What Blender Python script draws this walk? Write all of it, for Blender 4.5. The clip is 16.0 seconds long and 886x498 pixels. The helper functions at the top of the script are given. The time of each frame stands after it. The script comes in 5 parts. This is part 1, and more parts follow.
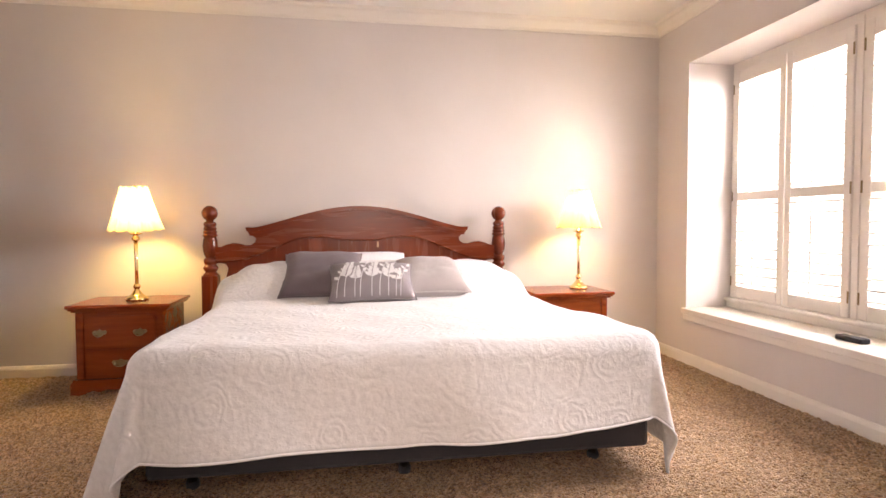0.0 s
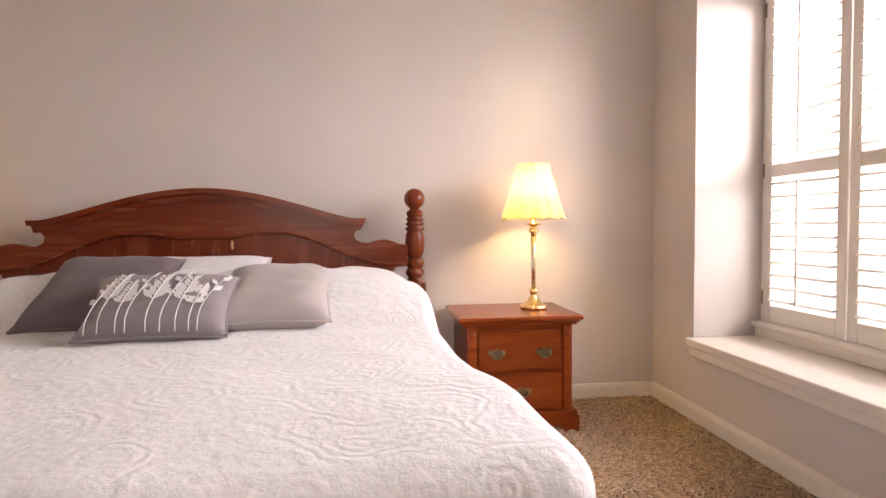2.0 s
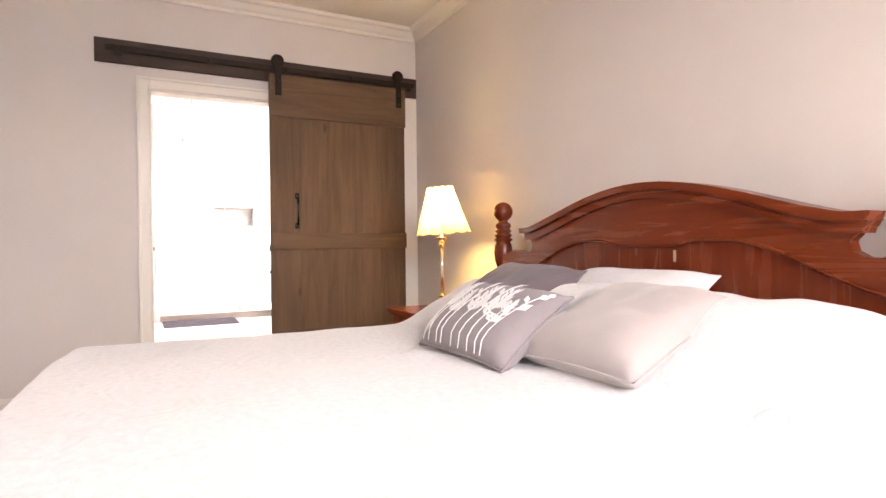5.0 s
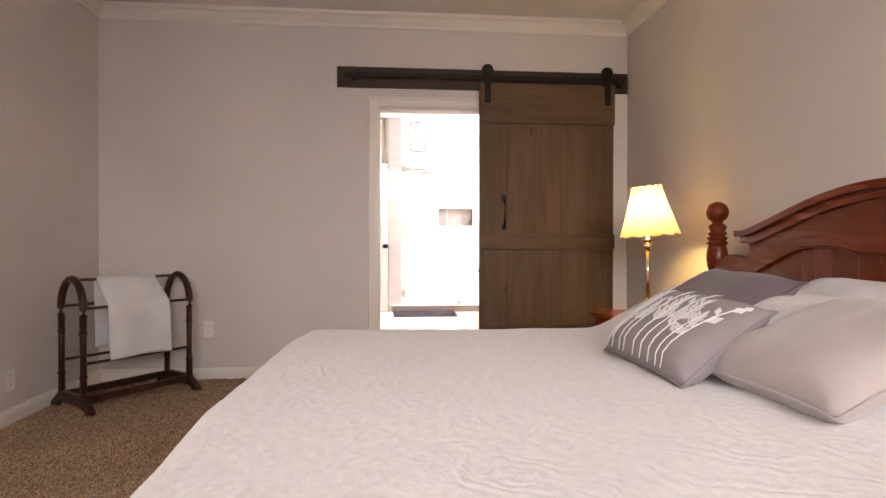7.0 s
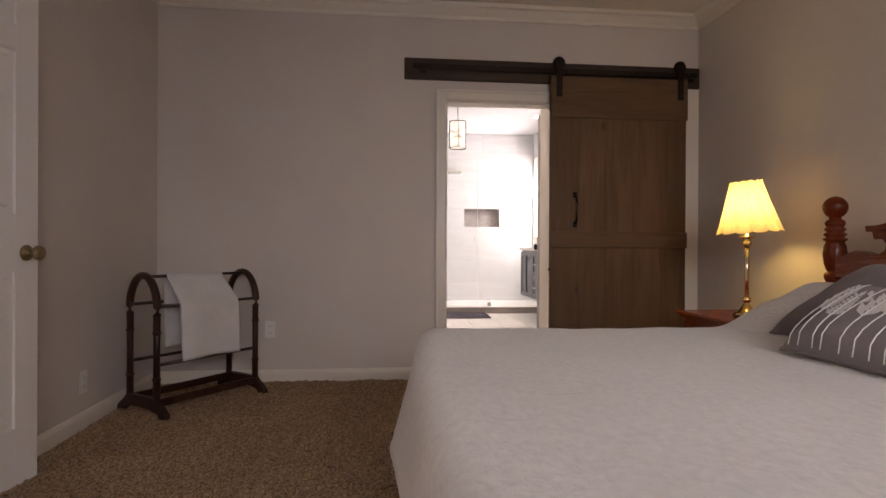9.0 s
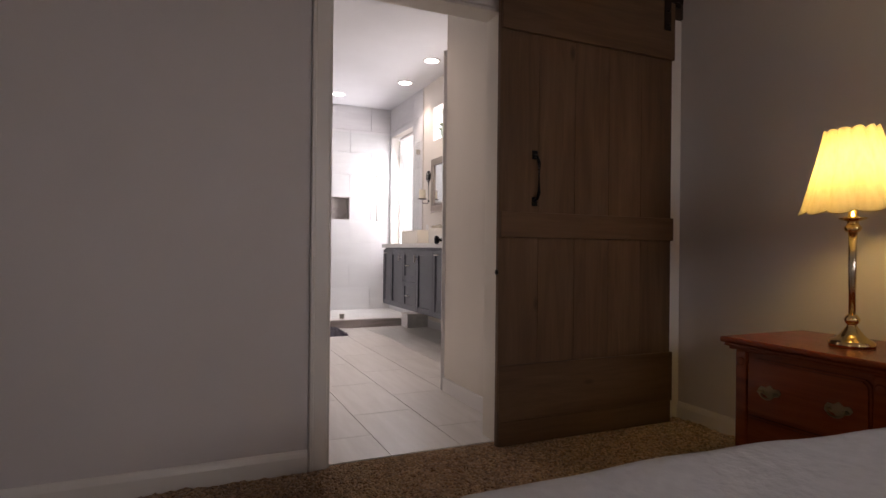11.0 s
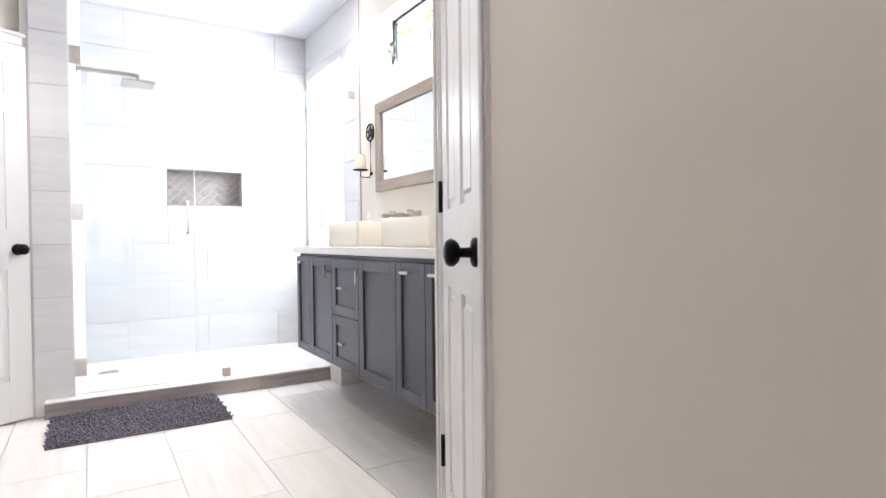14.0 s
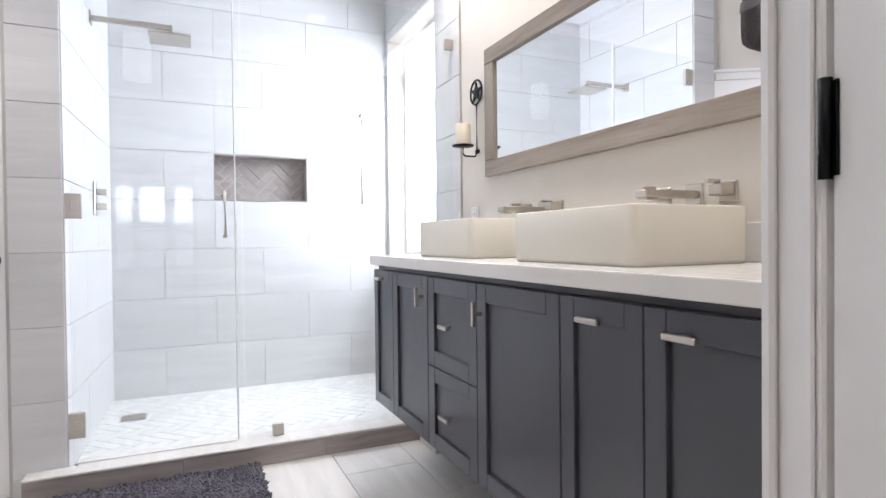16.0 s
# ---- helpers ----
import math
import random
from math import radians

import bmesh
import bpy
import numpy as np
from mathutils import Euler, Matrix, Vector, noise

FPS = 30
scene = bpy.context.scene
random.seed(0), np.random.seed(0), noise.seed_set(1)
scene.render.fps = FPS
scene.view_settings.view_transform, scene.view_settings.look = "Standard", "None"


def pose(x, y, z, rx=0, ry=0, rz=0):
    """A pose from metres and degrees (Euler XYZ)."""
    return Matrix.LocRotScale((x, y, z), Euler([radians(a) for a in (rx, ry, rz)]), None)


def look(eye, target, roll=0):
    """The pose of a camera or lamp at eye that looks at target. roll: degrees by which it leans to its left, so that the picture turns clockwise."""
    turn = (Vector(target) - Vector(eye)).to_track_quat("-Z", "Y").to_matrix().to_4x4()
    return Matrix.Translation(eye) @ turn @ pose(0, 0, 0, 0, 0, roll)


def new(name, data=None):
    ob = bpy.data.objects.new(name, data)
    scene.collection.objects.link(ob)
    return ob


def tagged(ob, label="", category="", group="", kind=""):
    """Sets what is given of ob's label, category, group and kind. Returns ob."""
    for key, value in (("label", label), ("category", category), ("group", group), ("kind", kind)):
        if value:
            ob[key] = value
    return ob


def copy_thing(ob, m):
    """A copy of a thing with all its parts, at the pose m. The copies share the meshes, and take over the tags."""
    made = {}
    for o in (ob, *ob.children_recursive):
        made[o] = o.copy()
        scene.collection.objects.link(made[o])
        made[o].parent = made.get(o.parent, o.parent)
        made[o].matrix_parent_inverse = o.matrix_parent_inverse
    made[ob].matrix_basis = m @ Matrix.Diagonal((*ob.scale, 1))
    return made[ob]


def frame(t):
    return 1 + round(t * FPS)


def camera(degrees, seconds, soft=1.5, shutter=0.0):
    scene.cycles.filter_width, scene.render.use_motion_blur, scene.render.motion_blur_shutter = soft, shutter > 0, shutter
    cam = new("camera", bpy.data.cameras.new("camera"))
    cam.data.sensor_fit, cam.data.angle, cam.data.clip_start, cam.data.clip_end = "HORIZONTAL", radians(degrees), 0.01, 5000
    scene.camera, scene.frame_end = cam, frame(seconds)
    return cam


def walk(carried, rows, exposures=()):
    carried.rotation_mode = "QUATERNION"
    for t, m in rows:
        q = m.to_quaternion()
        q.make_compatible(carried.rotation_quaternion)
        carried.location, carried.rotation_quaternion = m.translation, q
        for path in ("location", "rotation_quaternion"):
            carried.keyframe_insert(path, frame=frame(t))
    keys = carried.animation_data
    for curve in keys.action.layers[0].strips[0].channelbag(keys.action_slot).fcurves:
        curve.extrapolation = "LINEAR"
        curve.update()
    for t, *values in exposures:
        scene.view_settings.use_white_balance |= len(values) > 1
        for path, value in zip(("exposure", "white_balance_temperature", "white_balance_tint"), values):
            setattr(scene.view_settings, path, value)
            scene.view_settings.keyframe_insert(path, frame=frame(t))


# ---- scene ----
cam = camera(76.1, 16.0)
PATH = [
    (0, (2.419, 2.015, 1.042), (2.747, 3.986, 0.957), -0.2),
    (0.5, (2.546, 2.316, 1.016), (2.89, 4.284, 0.934), -0.2),
    (1, (2.729, 2.607, 1.019), (3.083, 4.574, 0.938), -0.1),
    (1.5, (3.028, 2.911, 1.017), (3.352, 4.883, 0.931), -0.3),
    (2, (3.305, 3.231, 0.994), (3.554, 5.214, 0.908), -0.5),
    (2.5, (3.526, 3.532, 0.982), (3.574, 5.529, 0.891), -0.7),
    (3, (3.689, 3.815, 0.963), (3.249, 5.764, 0.881), -1.2),
    (3.5, (3.747, 4.114, 0.969), (2.859, 5.905, 0.893), -1.4),
    (4, (3.804, 4.299, 0.949), (2.412, 5.734, 0.912), -1.0),
    (4.5, (3.937, 4.347, 0.933), (2.307, 5.506, 0.907), -0.5),
    (5, (4.072, 4.421, 0.953), (2.293, 5.335, 0.937), -0.6),
    (7.5, (4.156, 4.528, 0.97), (2.159, 4.629, 0.961), -0.0),
    (8, (4.15, 4.518, 0.945), (2.151, 4.571, 0.945), -0.1),
    (8.2, (4.121, 4.524, 0.949), (2.121, 4.55, 0.943), -0.0),
    (9.0, (3.97, 4.0, 0.928), (1.979, 4.2, 0.922), 0.3),
    (9.7, (3.44, 3.81, 0.905), (1.498, 4.29, 0.90), 0.7),
    (10.3, (2.856, 3.879, 0.881), (0.959, 4.513, 0.877), 1.0),
    (10.5, (2.682, 3.886, 0.863), (0.811, 4.593, 0.863), 0.7),
    (11, (2.241, 3.915, 0.871), (0.415, 4.73, 0.875), 0.6),
    (11.5, (1.833, 3.946, 0.885), (0.092, 4.93, 0.887), 0.3),
    (12, (1.417, 4.09, 0.903), (-0.274, 5.157, 0.893), -0.2),
    (12.5, (0.998, 4.205, 0.933), (-0.664, 5.317, 0.916), -0.5),
    (13, (0.613, 4.388, 0.934), (-1.042, 5.512, 0.913), -0.6),
    (13.5, (0.23, 4.571, 0.956), (-1.439, 5.672, 0.924), -0.5),
    (14, (-0.12, 4.731, 0.962), (-1.818, 5.787, 0.931), -0.6),
    (14.5, (-0.432, 4.87, 0.971), (-2.205, 5.794, 0.94), -0.6),
    (15, (-0.752, 4.95, 0.966), (-2.566, 5.792, 0.941), -0.5),
    (15.5, (-1.027, 5.02, 0.977), (-2.843, 5.856, 0.95), -0.5),
    (16, (-1.265, 5.093, 0.992), (-3.088, 5.915, 0.964), -0.6),
]
EXPOSURES = [
    (0.0, 0.17, 7300, 24), (1.0, -0.1, 7250, 24), (2.5, -0.55, 7250, 25), (3.5, -0.15, 7200, 24), (4.5, 0.14, 7150, 23), (5.0, 0.07, 7150, 22), (7.5, -0.93, 7550, 24), (8.2, -1.2, 7600, 24),
    (10.5, -2.45, 7100, 26), (11.0, -2.4, 6950, 25), (12.0, -1.98, 6850, 20), (12.5, -1.65, 6650, 17), (13.0, -1.27, 6400, 14), (13.5, -1.18, 6200, 13), (14.5, -1.42, 6100, 14), (15.0, -1.45, 6100, 14), (15.5, -1.65, 6050, 14), (16.0, -1.8, 6050, 14),
]
walk(cam, [(t, look(eye, target, roll)) for t, eye, target, roll in PATH], EXPOSURES)

# ---- world and large lights ----
world = bpy.data.worlds.new("sky")
scene.world = world
world.use_nodes = True
sky = world.node_tree.nodes.new("ShaderNodeTexSky")
sky.sky_type, sky.sun_disc, sky.sun_elevation, sky.sun_rotation = "NISHITA", False, radians(40), radians(200)
back = world.node_tree.nodes["Background"]
back.inputs["Strength"].default_value = 0.12
world.node_tree.links.new(sky.outputs["Color"], back.inputs["Color"])


def area(name, eye, target, w, h, watts, colour):
    data = bpy.data.lights.new(name, "AREA")
    data.shape, data.size, data.size_y, data.energy, data.color = "RECTANGLE", w, h, watts, colour
    ob = new(name, data)
    ob.matrix_world = look(eye, target)
    return ob


def bulb(name, place, watts, colour, radius):
    data = bpy.data.lights.new(name, "POINT")
    data.energy, data.color, data.shadow_soft_size = watts, colour, radius
    ob = new(name, data)
    ob.location = place
    return ob


DAY = (0.90, 0.95, 1.0)
WARM = (1.0, 0.74, 0.25)
area("bedroom_window_daylight", (6.4, 4.75, 2.3), (4.0, 4.75, 1.35), 2.9, 1.8, 860, DAY)
area("shower_window_daylight", (-4.55, 6.74, 1.55), (-4.50, 5.0, 0.75), 0.8, 1.3, 260, DAY)
area("transom_daylight", (-2.95, 6.60, 2.28), (-2.95, 5.0, 1.6), 1.3, 0.36, 80, DAY)
# added fill lamp in the closed hall, out of view; brightens the bedroom
area("entry_hall_daylight", (2.7, 0.3, 1.7), (2.7, 2.4, 1.5), 1.6, 1.6, 55, (1.0, 0.93, 0.85))

# ---- materials ----


class Mat:
    """A procedural material: principled shader, colour ramp over noise, fine bump."""

    def __init__(self, name):
        self.m = bpy.data.materials.new(name)
        self.m.use_nodes = True
        self.t = self.m.node_tree
        self.n = self.t.nodes
        self.p = self.n["Principled BSDF"]
        self.co = self.n.new("ShaderNodeTexCoord").outputs["Object"]

    def link(self, a, b):
        self.t.links.new(a, b)

    def mapped(self, scale, turn=(0, 0, 0)):
        mp = self.n.new("ShaderNodeMapping")
        mp.inputs["Scale"].default_value = scale
        mp.inputs["Rotation"].default_value = [radians(a) for a in turn]
        self.link(self.co, mp.inputs["Vector"])
        return mp.outputs["Vector"]

    def noise(self, scale, detail=4, vec=None, distort=0.0, rough=0.55):
        nd = self.n.new("ShaderNodeTexNoise")
        nd.inputs["Scale"].default_value, nd.inputs["Detail"].default_value = scale, detail
        nd.inputs["Distortion"].default_value, nd.inputs["Roughness"].default_value = distort, rough
        self.link(vec if vec is not None else self.co, nd.inputs["Vector"])
        return nd.outputs["Fac"]

    def ramp(self, fac, *stops):
        rp = self.n.new("ShaderNodeValToRGB")
        els = rp.color_ramp.elements
        while len(els) < len(stops):
            els.new(0.5)
        for el, (at, col) in zip(els, stops):
            el.position, el.color = at, (*col, 1)
        self.link(fac, rp.inputs["Fac"])
        return rp.outputs["Color"]

    def mix(self, a, b, fac, kind="MIX"):
        mx = self.n.new("ShaderNodeMix")
        mx.data_type, mx.blend_type = "RGBA", kind
        for sock, v in ((mx.inputs[6], a), (mx.inputs[7], b), (mx.inputs[0], fac)):
            if isinstance(v, (int, float)):
                sock.default_value = v
            elif isinstance(v, tuple):
                sock.default_value = (*v, 1)
            else:
                self.link(v, sock)
        return mx.outputs[2]

    def math(self, op, a, b):
        md = self.n.new("ShaderNodeMath")
        md.operation = op
        for sock, v in zip(md.inputs, (a, b)):
            if isinstance(v, (int, float)):
                sock.default_value = v
            else:
                self.link(v, sock)
        return md.outputs[0]

    def piece(self):
        return self.n.new("ShaderNodeObjectInfo").outputs["Random"]

    def bump(self, height, strength=0.3, distance=0.005):
        bp = self.n.new("ShaderNodeBump")
        bp.inputs["Strength"].default_value, bp.inputs["Distance"].default_value = strength, distance
        self.link(height, bp.inputs["Height"])
        self.link(bp.outputs["Normal"], self.p.inputs["Normal"])

    def set(self, colour=None, rough=0.5, metal=0.0, spec=0.5):
        if isinstance(colour, tuple):
            self.p.inputs["Base Color"].default_value = (*colour, 1)
        elif colour is not None:
            self.link(colour, self.p.inputs["Base Color"])
        if isinstance(rough, (int, float)):
            self.p.inputs["Roughness"].default_value = rough
        else:
            self.link(rough, self.p.inputs["Roughness"])
        self.p.inputs["Metallic"].default_value = metal
        self.p.inputs["Specular IOR Level"].default_value = spec
        return self.m


def lerp(c, k):
    return tuple(min(1.0, v * k) for v in c)


def paint(name, c, rough=0.6, grain=260, bump=0.12, var=0.04, spec=0.35):
    m = Mat(name)
    big = m.noise(1.3, 3)
    col = m.ramp(big, (0.3, lerp(c, 1 - var)), (0.7, lerp(c, 1 + var)))
    m.bump(m.noise(grain, 2), bump, 0.001)
    return m.set(col, m.math("ADD", m.math("MULTIPLY", m.noise(30, 2), 0.12), rough - 0.06), 0, spec)


def wood(name, dark, mid, light, along="z", rough=0.35, knots=True, size=1.0):
    m = Mat(name)
    k = {"x": (0.09, 1, 1), "y": (1, 0.09, 1), "z": (1, 1, 0.09)}[along]
    s = tuple(v * size for v in k)
    vec = m.mapped(s)
    g = m.noise(18, 6, vec, 0.7, 0.6)
    fine = m.noise(140, 3, m.mapped(tuple(v * (1 if v == 1 else 0.25) for v in k)), 0.2)
    tone = m.noise(2.2, 3, m.mapped(k))
    col = m.ramp(g, (0.22, dark), (0.5, mid), (0.82, light))
    col = m.mix(col, m.ramp(fine, (0.35, (0.62, 0.62, 0.62)), (0.6, (1, 1, 1))), 0.2, "MULTIPLY")
    col = m.mix(col, m.ramp(tone, (0.35, (0.7, 0.68, 0.66)), (0.65, (1, 1, 1))), 0.6, "MULTIPLY")
    if knots:
        v = m.n.new("ShaderNodeTexVoronoi")
        v.inputs["Scale"].default_value = 5.5
        m.link(m.mapped(tuple(1 if a == 1 else 0.4 for a in k)), v.inputs["Vector"])
        kn = m.ramp(v.outputs["Distance"], (0.035, (0.25, 0.22, 0.2)), (0.1, (1, 1, 1)))
        col = m.mix(col, kn, 0.7, "MULTIPLY")
    rnd = m.ramp(m.piece(), (0.0, (0.86, 0.86, 0.86)), (1.0, (1.0, 1.0, 1.0)))
    col = m.mix(col, rnd, 1.0, "MULTIPLY")
    m.bump(fine, 0.12, 0.002)
    return m.set(col, m.math("ADD", m.math("MULTIPLY", g, 0.2), rough - 0.1), 0, 0.35)


def metal(name, c, rough, brushed=0.0):
    m = Mat(name)
    n = m.noise(300, 2, m.mapped((1, 1, 0.05)) if brushed else None)
    sm = m.noise(18, 3)
    m.bump(n, 0.05 + brushed, 0.0006)
    return m.set(c, m.math("ADD", m.math("MULTIPLY", sm, 0.15), rough - 0.07), 1.0)


def fabric(name, c, weave=700, bump=0.4, rough=0.9, var=0.08, sheen=0.2):
    m = Mat(name)
    w = m.noise(weave, 2)
    col = m.mix(m.ramp(m.noise(5, 3), (0.3, lerp(c, 1 - var)), (0.7, lerp(c, 1 + var))), m.ramp(w, (0.3, (0.8, 0.8, 0.8)), (0.7, (1, 1, 1))), 0.5, "MULTIPLY")
    m.p.inputs["Sheen Weight"].default_value = sheen
    m.bump(m.math("ADD", w, m.math("MULTIPLY", m.noise(14, 3), 1.5)), bump, 0.003)
    return m.set(col, rough, 0, 0.2)


def carpet_material():
    m = Mat("carpet")
    v = m.n.new("ShaderNodeTexVoronoi")
    v.inputs["Scale"].default_value = 120
    wob = m.n.new("ShaderNodeMapping")
    m.link(m.co, wob.inputs["Vector"])
    m.link(wob.outputs["Vector"], v.inputs["Vector"])
    sp = m.n.new("ShaderNodeSeparateColor")
    m.link(v.outputs["Color"], sp.inputs["Color"])
    col = m.ramp(sp.outputs["Red"], (0.0, (0.29, 0.145, 0.06)), (0.45, (0.62, 0.375, 0.185)), (1.0, (0.88, 0.63, 0.39)))
    col = m.mix(col, m.ramp(m.noise(2.5, 4), (0.35, (0.8, 0.79, 0.78)), (0.65, (1, 1, 1))), 0.8, "MULTIPLY")
    col = m.mix(col, m.ramp(m.noise(38, 3), (0.35, (0.68, 0.66, 0.64)), (0.62, (1, 1, 1))), 0.75, "MULTIPLY")
    h = m.math("ADD", m.math("MULTIPLY", v.outputs["Distance"], -1.0), m.math("MULTIPLY", m.noise(38, 3), 1.3))
    m.bump(h, 0.9, 0.02)
    m.p.inputs["Sheen Weight"].default_value = 0.3
    return m.set(col, 0.98, 0, 0.1)


def quilt_material():
    m = Mat("quilted white coverlet")
    big = m.noise(3.5, 3, None, 0.8)
    w = m.n.new("ShaderNodeTexVoronoi")
    w.feature = "SMOOTH_F1"
    w.inputs["Scale"].default_value = 5.5
    wv = m.n.new("ShaderNodeMix")
    wv.data_type, wv.blend_type = "RGBA", "ADD"
    wv.inputs[0].default_value = 0.06
    nz = m.n.new("ShaderNodeTexNoise")
    nz.inputs["Scale"].default_value = 9
    m.link(m.co, nz.inputs["Vector"])
    m.link(m.co, wv.inputs[6])
    m.link(nz.outputs["Color"], wv.inputs[7])
    m.link(wv.outputs[2], w.inputs["Vector"])
    rings = m.math("SINE", m.math("ADD", m.math("MULTIPLY", w.outputs["Distance"], 52.0), m.math("MULTIPLY", m.noise(13, 3), 13.0)), 0)
    puck = m.noise(48, 4)
    fine = m.noise(190, 2)
    h = m.math("ADD", m.math("MULTIPLY", rings, 0.24), m.math("ADD", m.math("MULTIPLY", puck, 1.1), m.math("ADD", m.math("MULTIPLY", big, 3.0), m.math("MULTIPLY", fine, 0.25))))
    m.bump(h, 0.44, 0.007)
    col = m.ramp(puck, (0.3, (0.66, 0.655, 0.665)), (0.7, (0.75, 0.745, 0.755)))
    m.p.inputs["Sheen Weight"].default_value = 0.25
    return m.set(col, 0.85, 0, 0.2)


def tile_material(name, a, b, along="y", rough=0.3):
    m = Mat(name)
    k = {"x": (0.12, 1, 1), "y": (1, 0.12, 1)}[along]
    off = m.n.new("ShaderNodeVectorMath")
    off.operation = "ADD"
    cmb = m.n.new("ShaderNodeCombineXYZ")
    for n in range(3):
        m.link(m.math("MULTIPLY", m.piece(), 37.0), cmb.inputs[n])
    m.link(m.mapped(k), off.inputs[0])
    m.link(cmb.outputs[0], off.inputs[1])
    g = m.noise(16, 5, off.outputs[0], 0.6)
    col = m.ramp(g, (0.3, a), (0.7, b))
    col = m.mix(col, m.ramp(m.piece(), (0, (0.94, 0.94, 0.94)), (1, (1, 1, 1))), 1.0, "MULTIPLY")
    m.bump(m.noise(90, 3), 0.04, 0.001)
    return m.set(col, m.math("ADD", m.math("MULTIPLY", g, 0.15), rough - 0.07), 0, 0.5)


def glass_material(name, tint, weight):
    m = Mat(name)
    out = m.n["Material Output"]
    tr, gl = m.n.new("ShaderNodeBsdfTransparent"), m.n.new("ShaderNodeBsdfGlossy")
    tr.inputs["Color"].default_value, gl.inputs["Roughness"].default_value = (*tint, 1), 0.015
    fr = m.n.new("ShaderNodeLayerWeight")
    fr.inputs["Blend"].default_value = 0.5
    mx = m.n.new("ShaderNodeMixShader")
    gloss = m.math("ADD", m.math("MULTIPLY", m.math("POWER", fr.outputs["Facing"], 5.0), 0.6), 0.035)
    m.link(m.math("MULTIPLY", gloss, weight), mx.inputs[0])
    m.link(tr.outputs[0], mx.inputs[1])
    m.link(gl.outputs[0], mx.inputs[2])
    m.link(mx.outputs[0], out.inputs["Surface"])
    return m.m


def shade_material():
    m = Mat("pleated fabric shade")
    out = m.n["Material Output"]
    df, tl = m.n.new("ShaderNodeBsdfDiffuse"), m.n.new("ShaderNodeBsdfTranslucent")
    col = m.ramp(m.noise(60, 3, m.mapped((1, 1, 0.2))), (0.3, (0.66, 0.55, 0.32)), (0.7, (0.74, 0.63, 0.40)))
    m.link(col, df.inputs["Color"])
    m.link(col, tl.inputs["Color"])
    mx = m.n.new("ShaderNodeMixShader")
    mx.inputs[0].default_value = 0.5
    m.link(df.outputs[0], mx.inputs[1])
    m.link(tl.outputs[0], mx.inputs[2])
    m.link(mx.outputs[0], out.inputs["Surface"])
    return m.m


def glow_material(name, c, strength):
    m = Mat(name)
    m.p.inputs["Emission Color"].default_value = (*c, 1)
    m.p.inputs["Emission Strength"].default_value = strength
    return m.set((0.9, 0.9, 0.9), 0.5)


WALL = paint("greige wall paint", (0.66, 0.607, 0.575))
BATHWALL = paint("warm white bath paint", (0.75, 0.70, 0.64))
CEIL = paint("ceiling paint", (0.80, 0.775, 0.74), 0.8, 120, 0.3)
BATHCEIL = paint("bath ceiling paint", (0.83, 0.84, 0.86), 0.8, 120, 0.3)
TRIM = paint("cream trim paint", (0.78, 0.735, 0.67), 0.38, 90, 0.04, 0.02, 0.5)
WHITE = paint("white door paint", (0.82, 0.805, 0.80), 0.35, 90, 0.04, 0.02, 0.5)
CARPET = carpet_material()
CHERRY = wood("red-brown pine, horizontal", (0.115, 0.015, 0.0035), (0.175, 0.026, 0.0055), (0.24, 0.045, 0.009), "x", 0.26)
CHERRYV = wood("red-brown pine, upright", (0.115, 0.015, 0.0035), (0.17, 0.025, 0.0055), (0.23, 0.042, 0.009), "z", 0.26)
NSTAND = wood("orange-brown pine", (0.19, 0.030, 0.006), (0.265, 0.048, 0.010), (0.34, 0.078, 0.018), "x", 0.22)
BARN = wood("grey-brown barn boards, upright", (0.085, 0.044, 0.022), (0.138, 0.077, 0.040), (0.19, 0.112, 0.062), "z", 0.62)
BARNH = wood("grey-brown barn boards, level", (0.085, 0.044, 0.022), (0.138, 0.077, 0.040), (0.19, 0.112, 0.062), "y", 0.62)
RACKWOOD = wood("dark mahogany", (0.02, 0.008, 0.006), (0.05, 0.018, 0.012), (0.09, 0.034, 0.02), "z", 0.35, False)
FRAMEWOOD = wood("weathered grey wood", (0.20, 0.165, 0.14), (0.36, 0.31, 0.27), (0.50, 0.45, 0.41), "x", 0.6, True)
FRAMEWOODV = wood("weathered grey wood, upright", (0.20, 0.165, 0.14), (0.36, 0.31, 0.27), (0.50, 0.45, 0.41), "z", 0.6, True)
SCUFF = paint("bare pale pine", (0.52, 0.30, 0.16), 0.45, 60, 0.05)
IRON = metal("dark bronze iron", (0.035, 0.027, 0.023), 0.5)
BLACK = metal("oil-rubbed black metal", (0.02, 0.02, 0.022), 0.42)
BRASS = metal("polished brass", (0.80, 0.62, 0.30), 0.16)
STEMMETAL = metal("pale worn brass", (0.66, 0.60, 0.47), 0.2)
ANTIQUE = metal("antique brass", (0.30, 0.24, 0.14), 0.38)
NICKEL = metal("brushed nickel", (0.58, 0.54, 0.49), 0.3, 0.1)
QUILT = quilt_material()
PILLOW = fabric("white pillow cotton", (0.82, 0.82, 0.84), 500, 0.3)
PURPLE = fabric("dark mauve grey cotton", (0.15, 0.118, 0.13), 500, 0.5)
PRINT = fabric("mid grey cotton", (0.265, 0.232, 0.245), 500, 0.5)
STITCH = fabric("white embroidery", (0.80, 0.79, 0.80), 300, 0.4)
TAUPE = fabric("taupe satin", (0.42, 0.375, 0.365), 900, 0.25, 0.5, 0.05, 0.4)
TOWEL = fabric("white towelling", (0.80, 0.79, 0.80), 350, 0.8)
DARKTOWEL = fabric("charcoal towelling", (0.045, 0.038, 0.038), 350, 0.8)
TOWELBAND = fabric("grey woven band", (0.16, 0.145, 0.145), 500, 0.3)
